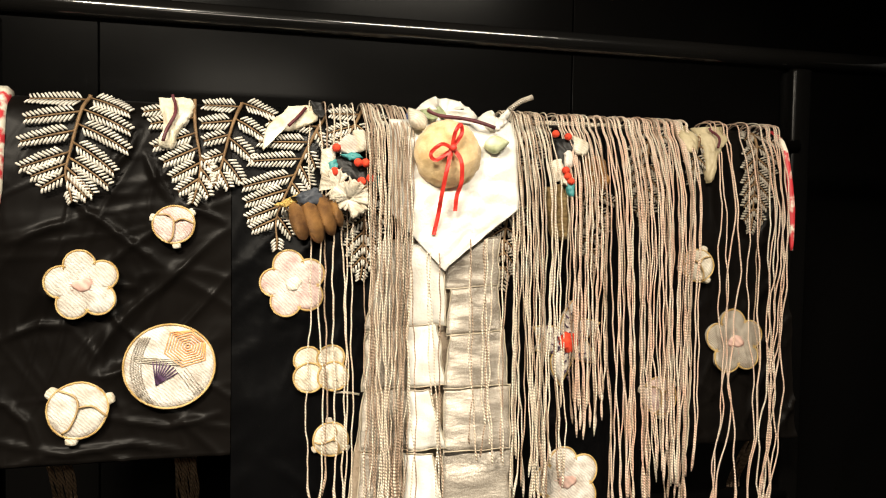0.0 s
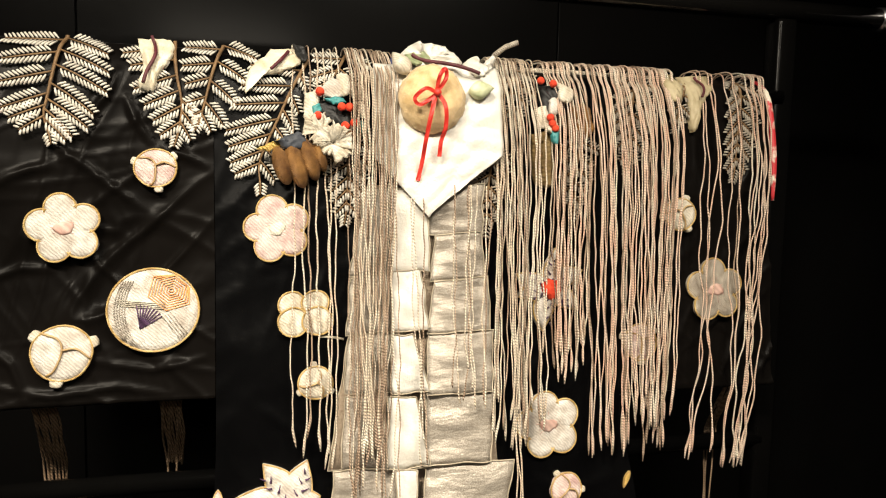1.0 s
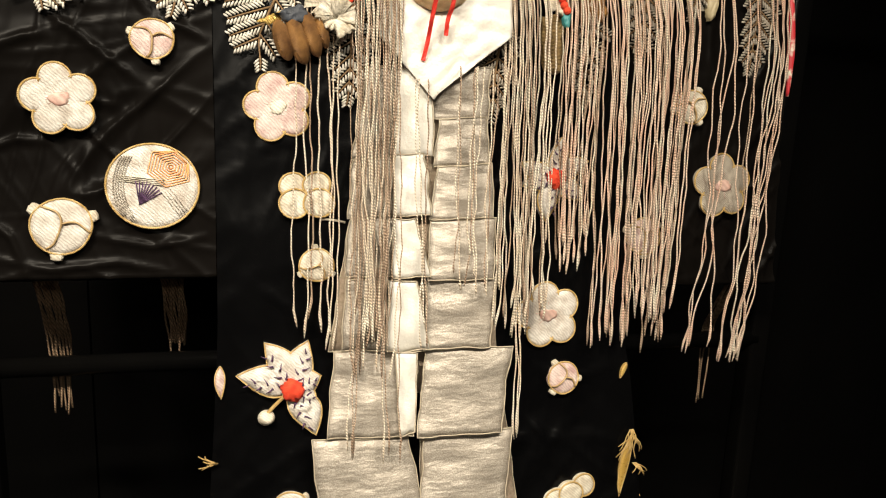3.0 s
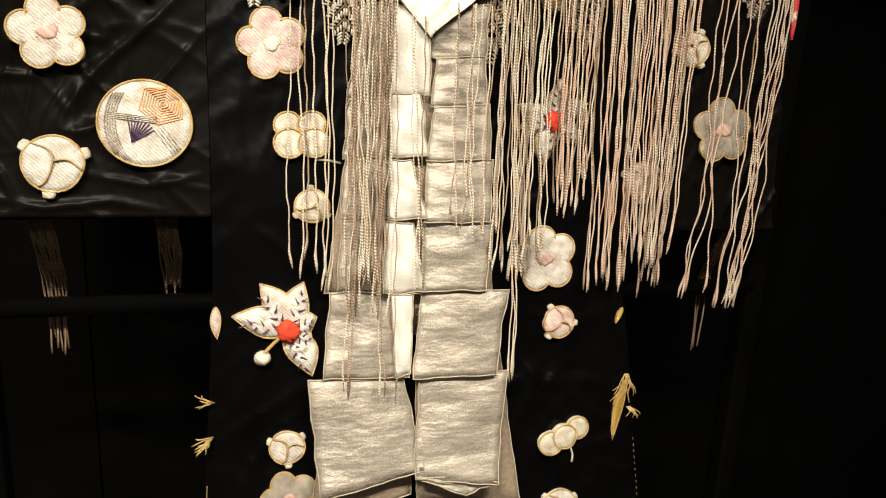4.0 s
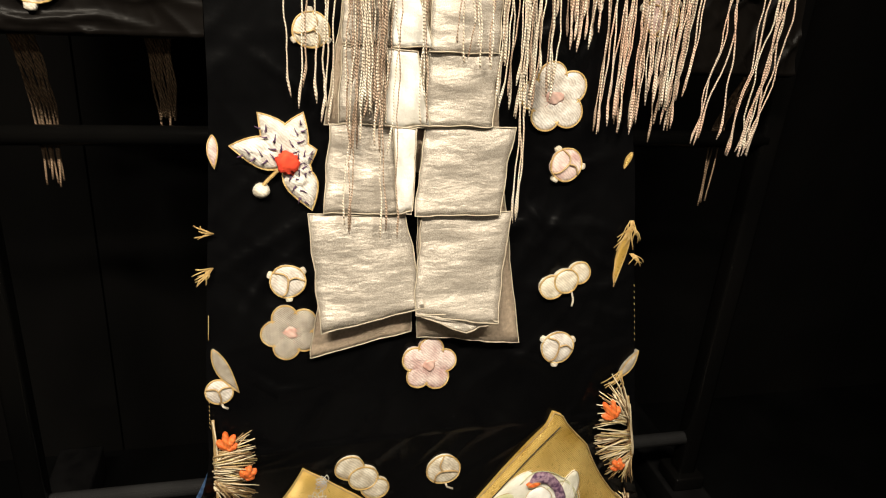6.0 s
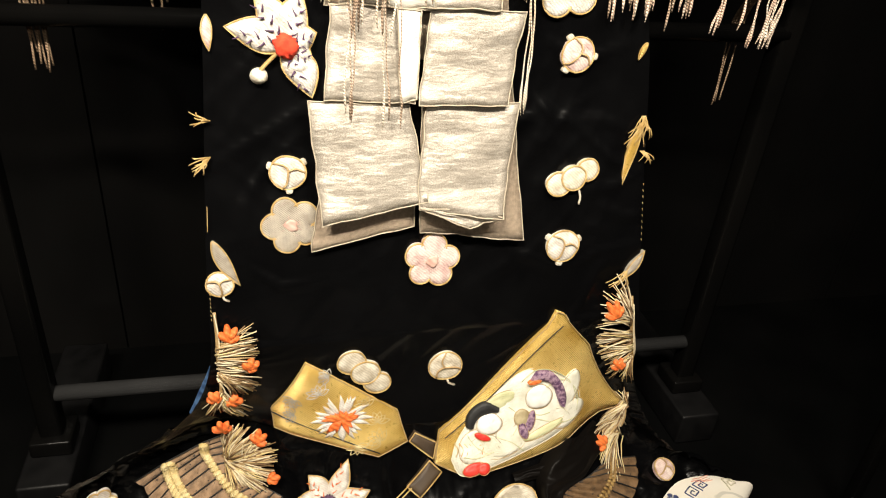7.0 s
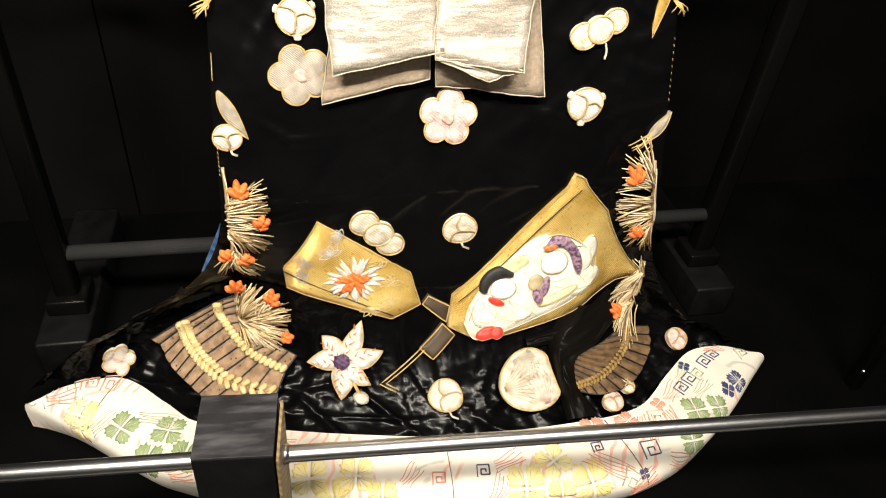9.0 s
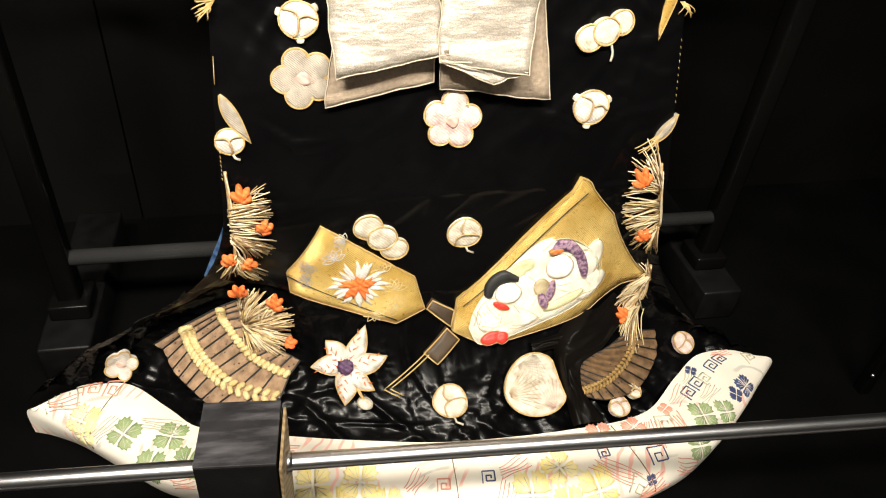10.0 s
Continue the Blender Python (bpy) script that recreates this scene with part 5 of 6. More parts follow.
def cord(x0, x1, low, off, wave=0.004, high=None):
    """One twisted cord from the shoulder fold at x0 down to (x1, low), ending in a small knot."""
    ph, ph2 = crng.uniform(0, 6.3), crng.uniform(0, 6.3)
    k1, k2 = crng.uniform(9, 18), crng.uniform(34, 64)
    up, sway = crng.uniform(-0.001, 0.005), crng.uniform(-0.006, 0.006)
    pts = [(x0 + sway, 0.135, 1.672), (x0 + sway, 0.118, 1.697 + up * 0.7), (x0 + sway * 0.6, 0.092, 1.7015 + up), (x0 + sway * 0.2, 0.064, 1.696 + up * 0.6)]
    n = 44
    if high:
        pts = []
    for i in range(1, n + 1):
        s = i / n
        z = (high or 1.688) + (low - (high or 1.688)) * s
        x = x0 + (x1 - x0) * s ** 1.3 + wave * s ** 0.6 * math.sin(k1 * z + ph) * 1.1 + 0.4 * wave * s ** 0.4 * math.sin(k2 * z + ph2) + 0.0007 * math.sin(k2 * 2.3 * z + ph)
        pts.append((x, front(x, min(max(z, WAIST), TOP)) - (0.006 + (off - 0.006) * min(1, s * (18 if -0.14 < x0 < 0.11 else 5) + (5 if high else 0))), z))
    if not high:
        pts = smooth_path(pts[:6], 18) + pts[6:]
    bm = bmesh.new()
    tube(bm, pts, crng.uniform(0.00115, 0.00145) * (0.82 if -0.145 < x0 < 0.11 else 1.0), 6, lambda t: 1.75 if 0.965 < t < 0.99 else (0.6 if t > 0.99 else 1.0))
    part("cord", bm, dark_cord if crng.random() < (0.55 if -0.145 < x0 < 0.11 else 0.14) else (pink_cord if x0 > 0.2 and crng.random() < 0.75 else cord_mat), fringe)


def cords(count, a0, a1, b0, b1, low0, low1, off0, off1, wave=0.004, high=None):
    for k in range(count):
        s = min(1.02, max(-0.02, (round(k / 3 + 0.01) * 3 + crng.gauss(0, 0.75)) / max(count - 1, 1)))
        low = crng.uniform(low0, low1)
        cord(a0 + (a1 - a0) * s, b0 + (b1 - b0) * s + crng.gauss(0, 0.006), low, crng.uniform(off0, off1), wave, high)


for x0, x1, low in ((-0.217, -0.218, 1.076), (-0.200, -0.199, 1.060), (-0.190, -0.196, 1.090), (-0.178, -0.182, 1.068), (-0.168, -0.161, 1.062), (-0.155, -0.166, 1.040), (-0.146, -0.158, 1.035)):
    cord(x0, x1, low, 0.016, 0.004)
cords(33, -0.132, -0.058, -0.130, -0.076, 1.00, 1.10, 0.046, 0.062, 0.005)
cords(6, -0.118, -0.070, -0.140, -0.058, 0.865, 0.90, 0.056, 0.066, 0.004)
cords(3, -0.040, -0.02, -0.030, -0.012, 1.04, 1.10, 0.05, 0.058, 0.004, 1.47)
cords(9, 0.030, 0.108, 0.028, 0.100, 1.10, 1.20, 0.046, 0.056, 0.005, 1.49)
cords(24, 0.112, 0.190, 0.108, 0.178, 1.045, 1.14, 0.012, 0.044, 0.004)
cords(3, 0.124, 0.136, 0.143, 0.150, 0.880, 0.895, 0.030, 0.038, 0.004)
cords(23, 0.214, 0.276, 0.205, 0.262, 1.15, 1.24, 0.014, 0.044, 0.004)
cords(22, 0.284, 0.364, 0.282, 0.350, 1.01, 1.11, 0.012, 0.044, 0.004)
cords(4, 0.352, 0.374, 0.355, 0.366, 1.06, 1.12, 0.018, 0.03, 0.006)
cords(28, 0.380, 0.464, 0.372, 0.422, 1.01, 1.13, 0.012, 0.044, 0.004)
cord(0.468, 0.436, 1.311, 0.014, 0.003)
cords(4, 0.516, 0.548, 0.478, 0.498, 1.00, 1.02, 0.014, 0.022, 0.010)
cord(0.573, 0.545, 0.990, 0.016, 0.009)
cords(2, 0.594, 0.602, 0.538, 0.547, 0.985, 0.995, 0.014, 0.020, 0.009)
cords(9, 0.622, 0.660, 0.564, 0.580, 0.980, 1.00, 0.014, 0.024, 0.009)


# ---- tassels hanging behind the sleeves ----
def tassel(x, width, high, mid, low, y, count, tails, label):
    bm = bmesh.new()
    tube(bm, [(x - width / 2, y - 0.07, high), (x + width / 2, y - 0.07, high)], 0.004, 6)
    base = part("tassel", bm, brown_cord, robe, label)
    for k in range(count):
        s = k / (count - 1)
        px = x + (s - 0.5) * width
        long = k % max(1, count // max(tails, 1)) == 0 and tails
        end = low + crng.uniform(-0.02, 0.02) if long else mid + crng.uniform(-0.006, 0.006)
        bm = bmesh.new()
        tube(bm, [(px + 0.002 * math.sin(9 * t + k) + (x - px) * 0.25 * t, y - 0.07 * max(0.0, 1 - (high - end) * t / 0.125) + 0.004 * math.sin(k * 2.1) * t, high + (end - high) * t) for t in steps(0, 1, 16)], 0.0017, 5)
        part("strand", bm, brown_cord, base)


tassel(-0.597, 0.038, 1.14, 0.999, 0.890, 0.142, 18, 8, "flat tassel of thin brown cords below the sleeve")
tassel(-0.409, 0.036, 1.14, 0.995, 0.940, 0.142, 16, 2, "flat tassel of thin brown cords below the sleeve")
tassel(0.643, 0.026, 1.12, 0.976, 0.815, 0.142, 12, 3, "frayed tassel of thin brown cords below the sleeve")


# ---- battledores, barrels and pine sprays on the skirt ----
def uv_pad(name, corners, mat, label="", thick=0.008, parent=None, base=0.0, density=6):
    """A padded shape on the cloth inside a polygon of (u, v)."""
    pts = []
    for (a, b), (c, d) in zip(corners, corners[1:] + corners[:1]):
        pts += [(a + (c - a) * k / density, b + (d - b) * k / density) for k in range(density)]
    cu, cv = sum(p[0] for p in pts) / len(pts), sum(p[1] for p in pts) / len(pts)
    rows = []
    for k in range(1, 6):
        s = k / 5
        rows.append([lift(cu + (u - cu) * s, cv + (v - cv) * s, base + 0.003 + thick * (1 - s**5)) for u, v in pts])
    rows.append([lift(u, v, -0.012) for u, v in pts])
    bm = bmesh.new()
    made = grid(bm, rows, close=True)
    mid = bm.verts.new(lift(cu, cv, base + 0.003 + thick))
    for i in range(len(pts)):
        bm.faces.new((mid, made[0][i], made[0][(i + 1) % len(pts)]))
    ob = part(name, bm, mat, parent or robe, label)
    return ob, pts


def uv_line(name, pts, radius, mat, parent, h=0.006, sides=5, loop=False):
    bm = bmesh.new()
    pts = list(pts) + (list(pts[:2]) if loop else [])
    tube(bm, [lift(u, v, h) for u, v in pts], radius, sides, caps=not loop)
    return part(name, bm, mat, parent)


small, edge = uv_pad("battledore", [(-0.604, 1.074), (-0.700, 1.257), (-0.646, 1.344), (-0.188, 1.474), (-0.091, 1.412), (-0.124, 1.343), (-0.151, 1.287)], gold, "gold brocade battledore with an orange chrysanthemum", 0.008)
uv_line("rim_cord", edge, 0.0010, tan_thread, small, 0.004, loop=True)
uv_line("side_fold", smooth_path([(-0.695, 1.262), (-0.50, 1.335), (-0.188, 1.455)], 14), 0.0012, black_thread, small, 0.010)
crng = random.Random(8)
for k in range(26):
    # long curled white petals round an orange heart
    place = Patch(-0.385, 1.300, base=0.010)
    t = radians(k * 360 / 26 + crng.uniform(-6, 6))
    n = crng.uniform(0.034, 0.046) * (1.0 if math.sin(t) > -0.5 else 0.85)
    bm = bmesh.new()
    pad(bm, place, turned(leaf(n, 0.0046, 6, crng.choice((-0.12, 0.12))), math.degrees(t) - 90, 0.012 * math.cos(t), 0.012 * math.sin(t)), 0.002, 3, -0.006)
    part("white_petal", bm, white, small)
for k in range(15):
    bm = bmesh.new()
    place = Patch(-0.388, 1.300, base=0.0135)
    t = k * 24 + crng.uniform(-8, 8)
    pad(bm, place, turned(leaf(crng.uniform(0.018, 0.036), 0.0044, 6, crng.choice((-0.15, 0.15))), t - 90), 0.0022, 3, -0.006)
    part("orange_petal", bm, orange, small)
for a, b, r, turn, tint in ((-0.52, 1.19, 0.024, 30, white), (-0.60, 1.27, 0.022, 100, grey), (-0.20, 1.40, 0.026, 60, rope_gold), (-0.50, 1.12, 0.020, 80, white), (-0.23, 1.32, 0.024, 10, rope_gold), (-0.62, 1.21, 0.020, 150, grey), (-0.30, 1.25, 0.020, 40, rope_gold), (-0.28, 1.42, 0.020, 200, rope_gold)):
    # sprays of outlined leaves
    for k in range(6):
        shape = turned(leaf(r * crng.uniform(0.8, 1.1), r * 0.22, 6), turn + 34 * k - 90)
        place = Patch(a, b, base=0.0095)
        bm = bmesh.new()
        pts = [place.at(x, y, 0.0016) for x, y in shape]
        tube(bm, pts + pts[:1], 0.0008, 4)
        part("leaf_stitch", bm, tint, small)
handle, edge = uv_pad("handle", [(-0.085, 1.412), (-0.067, 1.379), (0.020, 1.424), (0.010, 1.490)], handle_brown, "", 0.004, small)
uv_line("handle_cord", edge, 0.0014, gold_thread, small, 0.006, loop=True)

large, edge = uv_pad("battledore", [(0.030, 1.384), (0.300, 1.180), (0.566, 0.985), (0.608, 0.991), (0.754, 1.099), (0.840, 1.26), (0.922, 1.423), (0.53, 1.50), (0.136, 1.583), (0.017, 1.510)], gold, "large gold battledore with plain padded silk shapes", 0.010)
uv_line("rim_cord", edge, 0.0010, tan_thread, large, 0.005, loop=True)
uv_line("rim_cord", smooth_path([(0.050, 1.405), (0.32, 1.205), (0.590, 1.008)], 16), 0.0011, black_thread, large, 0.0135)
GROUND = [(0.075, 1.50), (0.10, 1.42), (0.17, 1.33), (0.30, 1.225), (0.42, 1.168), (0.54, 1.165), (0.64, 1.205), (0.695, 1.28), (0.675, 1.37), (0.56, 1.435), (0.36, 1.50), (0.20, 1.552), (0.11, 1.57), (0.075, 1.50)]
ground, edge = uv_pad("silk_ground", smooth_path(GROUND, 60)[:-1], ivory, "", 0.004, large, 0.009, 1)
uv_line("silk_edge", edge, 0.0012, ribbon_silk, large, 0.0115, loop=True)


def blob(u, v, rx, ry, turn, mat, h, name, parent, thick=0.003, bumpy=0.05):
    bm = bmesh.new()
    shape = ring(22, rx, ry, 0, 0, turn, bumpy, int(abs(u * 9000)))
    pad(bm, Patch(u, v), shape, thick, 4, 0.0, h)
    edging(parent, Patch(u, v), shape, 0.0006, h + 0.0006, tan_thread, "outline_stitch")
    return part(name, bm, mat, parent)


blob(0.635, 1.27, 0.022, 0.044, -20, ivory, 0.0145, "silk_fold", large)
blob(0.600, 1.37, 0.046, 0.026, 14, ivory, 0.0140, "silk_fold", large)
blob(0.300, 1.44, 0.048, 0.030, 26, ivory, 0.0140, "silk_fold", large)
blob(0.160, 1.45, 0.026, 0.036, -20, ivory, 0.0140, "silk_fold", large)
blob(0.295, 1.275, 0.036, 0.017, 24, pale_olive, 0.0140, "olive_silk_patch", large)
blob(0.480, 1.415, 0.048, 0.009, 20, pale_olive, 0.0160, "olive_silk_patch", large)
blob(0.480, 1.275, 0.028, 0.026, 0, bright_silk, 0.0160, "round_silk_shape", large, 0.005)
blob(0.235, 1.362, 0.025, 0.023, 0, bright_silk, 0.0160, "round_silk_shape", large, 0.005)


def band(outer, inner, mat, h, name, parent):
    """A padded strip of silk between two curves of (u, v)."""
    a, b = smooth_path(outer, 22), smooth_path(inner, 22)
    rows = []
    for i in range(22):
        rows.append([lift(a[i][0] + (b[i][0] - a[i][0]) * g, a[i][1] + (b[i][1] - a[i][1]) * g, h + 0.0035 * math.sin(math.pi * g) - (0.008 if g in (0, 1) else 0.0)) for g in (0, 0.04, 0.2, 0.4, 0.6, 0.8, 0.96, 1)])
    bm = bmesh.new()
    grid(bm, rows)
    part(name, bm, mat, parent)


band([(0.440, 1.205), (0.480, 1.172), (0.545, 1.176), (0.598, 1.225), (0.612, 1.290), (0.595, 1.335)], [(0.462, 1.226), (0.490, 1.210), (0.530, 1.218), (0.558, 1.250), (0.568, 1.295), (0.575, 1.325)], plum_dotted, 0.0195, "purple_silk_band", large)
blob(0.462, 1.207, 0.013, 0.005, 8, orange, 0.0225, "orange_silk_band", large, 0.002)
band([(0.135, 1.365), (0.140, 1.325), (0.175, 1.288), (0.230, 1.272), (0.285, 1.298)], [(0.165, 1.372), (0.178, 1.345), (0.200, 1.326), (0.238, 1.318), (0.275, 1.318)], black_thread, 0.0190, "black_silk_cap", large)
blob(0.200, 1.412, 0.017, 0.007, -24, red, 0.0175, "red_silk_patch", large, 0.003)
blob(0.385, 1.350, 0.016, 0.018, 20, olive_silk, 0.0165, "gold_silk_patch", large, 0.003)
blob(0.380, 1.405, 0.009, 0.019, 18, plum_dotted, 0.0175, "purple_silk_patch", large, 0.003)
blob(0.420, 1.370, 0.010, 0.022, -14, plum_dotted, 0.0165, "purple_silk_patch", large, 0.003)
blob(0.155, 1.545, 0.024, 0.012, 16, red, 0.0145, "red_silk_patch", large, 0.004)
blob(0.190, 1.548, 0.013, 0.012, 0, red, 0.0150, "red_silk_patch", large, 0.004)
for k in range(6):
    uv_line("gold_stitch", smooth_path([(0.085 + 0.02 * k, 1.425 + 0.004 * k), (0.100 + 0.02 * k, 1.455), (0.092 + 0.02 * k, 1.485)], 6), 0.0009, net_orange if k % 2 else rope_gold, large, 0.0155)
for path in ([(0.40, 1.205), (0.47, 1.165), (0.56, 1.175), (0.64, 1.225), (0.68, 1.30), (0.655, 1.37)], [(0.52, 1.24), (0.60, 1.215), (0.655, 1.25), (0.67, 1.32)], [(0.33, 1.30), (0.36, 1.33), (0.36, 1.38), (0.33, 1.42)],
             [(0.44, 1.36), (0.50, 1.38), (0.57, 1.40), (0.64, 1.40)], [(0.26, 1.42), (0.32, 1.45), (0.36, 1.49)], [(0.14, 1.40), (0.17, 1.45), (0.22, 1.49)], [(0.42, 1.33), (0.47, 1.35), (0.52, 1.345)], [(0.12, 1.49), (0.17, 1.50), (0.24, 1.48)]):
    uv_line("outline_stitch", smooth_path(path, 18), 0.0009, pale_olive, large, 0.0165)
crng = random.Random(21)
for k in range(22):
    # fine creases and outline stitches of the silk
    u, v = crng.uniform(0.14, 0.68), crng.uniform(1.22, 1.50)
    if v > 1.53 - 0.26 * u or v < 1.38 - 0.30 * u or u > 0.58:
        continue
    lean = crng.uniform(-0.6, 1.2)
    uv_line("silk_crease", smooth_path([(u, v), (u + 0.03 * math.cos(lean), v + 0.03 * math.sin(lean)), (u + 0.07 * math.cos(lean + 0.5), v + 0.06 * math.sin(lean + 0.5))], 8), 0.0008, crng.choice((trim_mat, ribbon_silk, pale_olive)), large, 0.0165)
handle, edge = uv_pad("handle", [(-0.004, 1.496), (0.041, 1.547), (-0.030, 1.650), (-0.075, 1.600)], handle_brown, "", 0.005, large)
uv_line("handle_cord", edge, 0.0014, gold_thread, large, 0.006, loop=True)
for path in ([(-0.004, 1.500), (-0.09, 1.63), (-0.177, 1.766), (-0.131, 1.800)], [(0.0, 1.520), (-0.083, 1.645), (-0.160, 1.762), (-0.122, 1.790)]):
    uv_line("handle_cord", smooth_path(path[:3], 12) + [path[3]], 0.0014, gold_thread, large, 0.004)


def barrel(rows, ropes, label, planks=10, plush=None, rope=None, size=1.0):
    """A brown plush barrel of staves, bound with twisted gold ropes: rows are curves of (u, v) from its lower to its upper rim."""
    fine = [smooth_path(r, planks * 3 + 1) for r in rows]
    base = None
    n = len(rows) - 1
    for k in range(planks):
        bm = bmesh.new()
        cols = []
        for j in range(4):
            s = k * 3 + j
            col = []
            for i in steps(0, n, n * 4):
                a = min(int(i), n - 1)
                g = i - a
                u = fine[a][s][0] * (1 - g) + fine[a + 1][s][0] * g
                v = fine[a][s][1] * (1 - g) + fine[a + 1][s][1] * g
                col.append(lift(u, v, 0.002 + (0.005 if j in (1, 2) else 0.0)))
            cols.append(col)
        grid(bm, cols)
        one = part("barrel" if base is None else "stave", bm, plush or straw_brown, base or robe, label if base is None else "")
        base = base or one
    for r in range(n + 1):
        uv_line("rim_cord", fine[r], 0.0013, black_thread, base, 0.003)
    for s in range(0, planks * 3 + 1, 3):
        uv_line("stave_cord", [f[s] for f in fine], 0.0016, black_thread, base, 0.0035)
    for r, wide in ropes:
        path = smooth_path(rows[r], 25)
        for k in range(24):
            (u0, v0), (u1, v1) = path[k], path[k + 1]
            p0, p1 = lift(u0, v0, 0.009), lift(u1, v1, 0.009)
            d = (p1 - p0)
            out = Vector(frame_at(cloth, u0, v0)[3])
            side = out.cross(d).normalized()
            for hand in ((-1, 1) if wide else (0,)):
                c = (p0 + p1) / 2 + side * hand * 0.0065 * size
                ax = (d.normalized() * (0.55 if wide else 0.25) + side * (0.6 if hand >= 0 else -0.6)).normalized()
                bm = bmesh.new()
                tube(bm, [c - ax * 0.0085 * size, c - ax * 0.004 * size, c + ax * 0.004 * size, c + ax * 0.0085 * size], 0.0058 * size, 7, lambda t: (0.55, 1.0, 1.0, 0.55)[int(t * 3)])
                part("rope_strand", bm, rope or rope_gold, base)
    return base


barrel([[(-0.854, 1.770), (-0.760, 1.874), (-0.691, 1.900), (-0.619, 1.910), (-0.500, 1.925)], [(-0.858, 1.629), (-0.781, 1.744), (-0.702, 1.794), (-0.607, 1.810), (-0.450, 1.840)],
        [(-0.838, 1.489), (-0.784, 1.570), (-0.689, 1.634), (-0.582, 1.675), (-0.465, 1.724)], [(-0.794, 1.420), (-0.736, 1.498), (-0.649, 1.570), (-0.550, 1.610), (-0.460, 1.655)]], ((1, True), (2, False)), "brown plush barrel bound with twisted gold ropes")
# darker materials here stand for the shade under the skirt's fold
barrel([[(0.795, 1.786), (0.730, 1.873), (0.647, 1.904), (0.558, 1.900), (0.465, 1.890), (0.405, 1.855)], [(0.722, 1.712), (0.667, 1.772), (0.574, 1.790), (0.482, 1.817), (0.402, 1.832)],
        [(0.665, 1.695), (0.553, 1.680), (0.458, 1.692), (0.405, 1.728), (0.392, 1.790)]], ((1, True),), "brown plush barrel darkened for shade, half under a fold of the skirt", 11, plush_shaded, rope_bronze_shaded, 0.62)


def pine(stem, tufts, flowers, seed, label):
    """Fans of beige pine needles (u, v, from and to degrees, lengths, count) on a stem of (u, v), with small orange blossoms."""
    rng = random.Random(seed)
    path = smooth_path(stem, 30)
    base = uv_line("pine_spray", path, 0.0028, tan_thread, robe, 0.005)
    base["label"] = label
    for j in range(7):
        side = rng.uniform(-0.004, 0.012)
        a, b = sorted((rng.randrange(0, 12), rng.randrange(14, 30)))
        uv_line("stem_strand", [(u + side * math.sin(3.1 * i / 30), v) for i, (u, v) in enumerate(path)][a:b + 1], 0.0013, (needle_mat, gold_thread, tan_thread)[j % 3], base, 0.006 + 0.001 * j)
    for u, v, first, last, n0, n1, count in tufts:
        for k in range(count):
            s = (k + rng.uniform(-0.5, 0.5)) / count
            du, dv = rng.gauss(0, 0.006), rng.gauss(0, 0.008)
            if rng.random() < 0.30:
                continue
            place = Patch(min(max(u + du, -0.985), 0.985), v + dv)
            lean = first + (last - first) * s
            n = (n0 + (n1 - n0) * s) * rng.choice((1.0, 1.0, 0.92, 0.8, 0.62)) * rng.uniform(0.95, 1.05)
            bend = rng.uniform(-9, 9) + (14 if last > first else -14)
            pts = [(math.cos(radians(lean + bend * g)) * n * g, math.sin(radians(lean + bend * g)) * n * g) for g in (0.02, 0.3, 0.65, 1.0)]
            bm = bmesh.new()
            h = rng.uniform(0.004, 0.013)
            tube(bm, [place.at(a, b, h + 0.004 * g) for (a, b), g in zip(pts, (0, 1, 1.2, 0.5))], 0.0015, 4, lambda t: 1.0 - 0.35 * t)
            part("needle", bm, rng.choice((needle_mat, needle_mat, rope_gold, tan_thread, brown_thread)), base)
    for u, v, turn, n in flowers:
        for k, size in ((-62, 0.62), (-22, 0.9), (12, 1.0), (52, 0.7)):
            bm = bmesh.new()
            r = n * 0.5 * size
            shape = turned([(a, b + r * 0.9) for a, b in ring(14, min(0.0062, r * 0.62), r)], turn + k - 90)
            pad(bm, Patch(u, v, base=0.013), shape, 0.005, 3, -0.004)
            part("blossom", bm, orange, base)


needle_mat = material("beige_silk_needles", (0.48, 0.38, 0.22), (0.82, 0.72, 0.52), 0.5, spots=40, bump=0.4)
sprig = "beige silk pine spray with orange blossoms"
pine([(-0.978, 0.944), (-0.974, 0.973), (-0.972, 1.019), (-0.957, 1.07), (-0.931, 1.161)],
     [(-0.975, 1.005, 40, -6, 0.072, 0.060, 70), (-0.972, 1.03, 8, -20, 0.060, 0.055, 30), (-0.959, 1.070, -4, -68, 0.066, 0.072, 85), (-0.931, 1.155, -150, -62, 0.042, 0.083, 70)],
     [(-0.927, 0.985, 80, 0.032), (-0.850, 1.061, 52, 0.028), (-0.949, 1.171, 96, 0.024), (-0.895, 1.180, -36, 0.026)], 1, sprig)
pine([(-0.827, 1.398), (-0.750, 1.517), (-0.706, 1.560), (-0.676, 1.505), (-0.607, 1.439)],
     [(-0.713, 1.544, 112, 36, 0.068, 0.105, 110), (-0.688, 1.564, 44, -4, 0.105, 0.085, 100), (-0.755, 1.498, 120, 70, 0.045, 0.050, 40), (-0.659, 1.520, 110, 20, 0.040, 0.060, 60), (-0.698, 1.569, 20, -40, 0.07, 0.05, 50)],
     [(-0.838, 1.372, 90, 0.034), (-0.666, 1.424, 79, 0.032), (-0.548, 1.563, -10, 0.022)], 2, sprig)
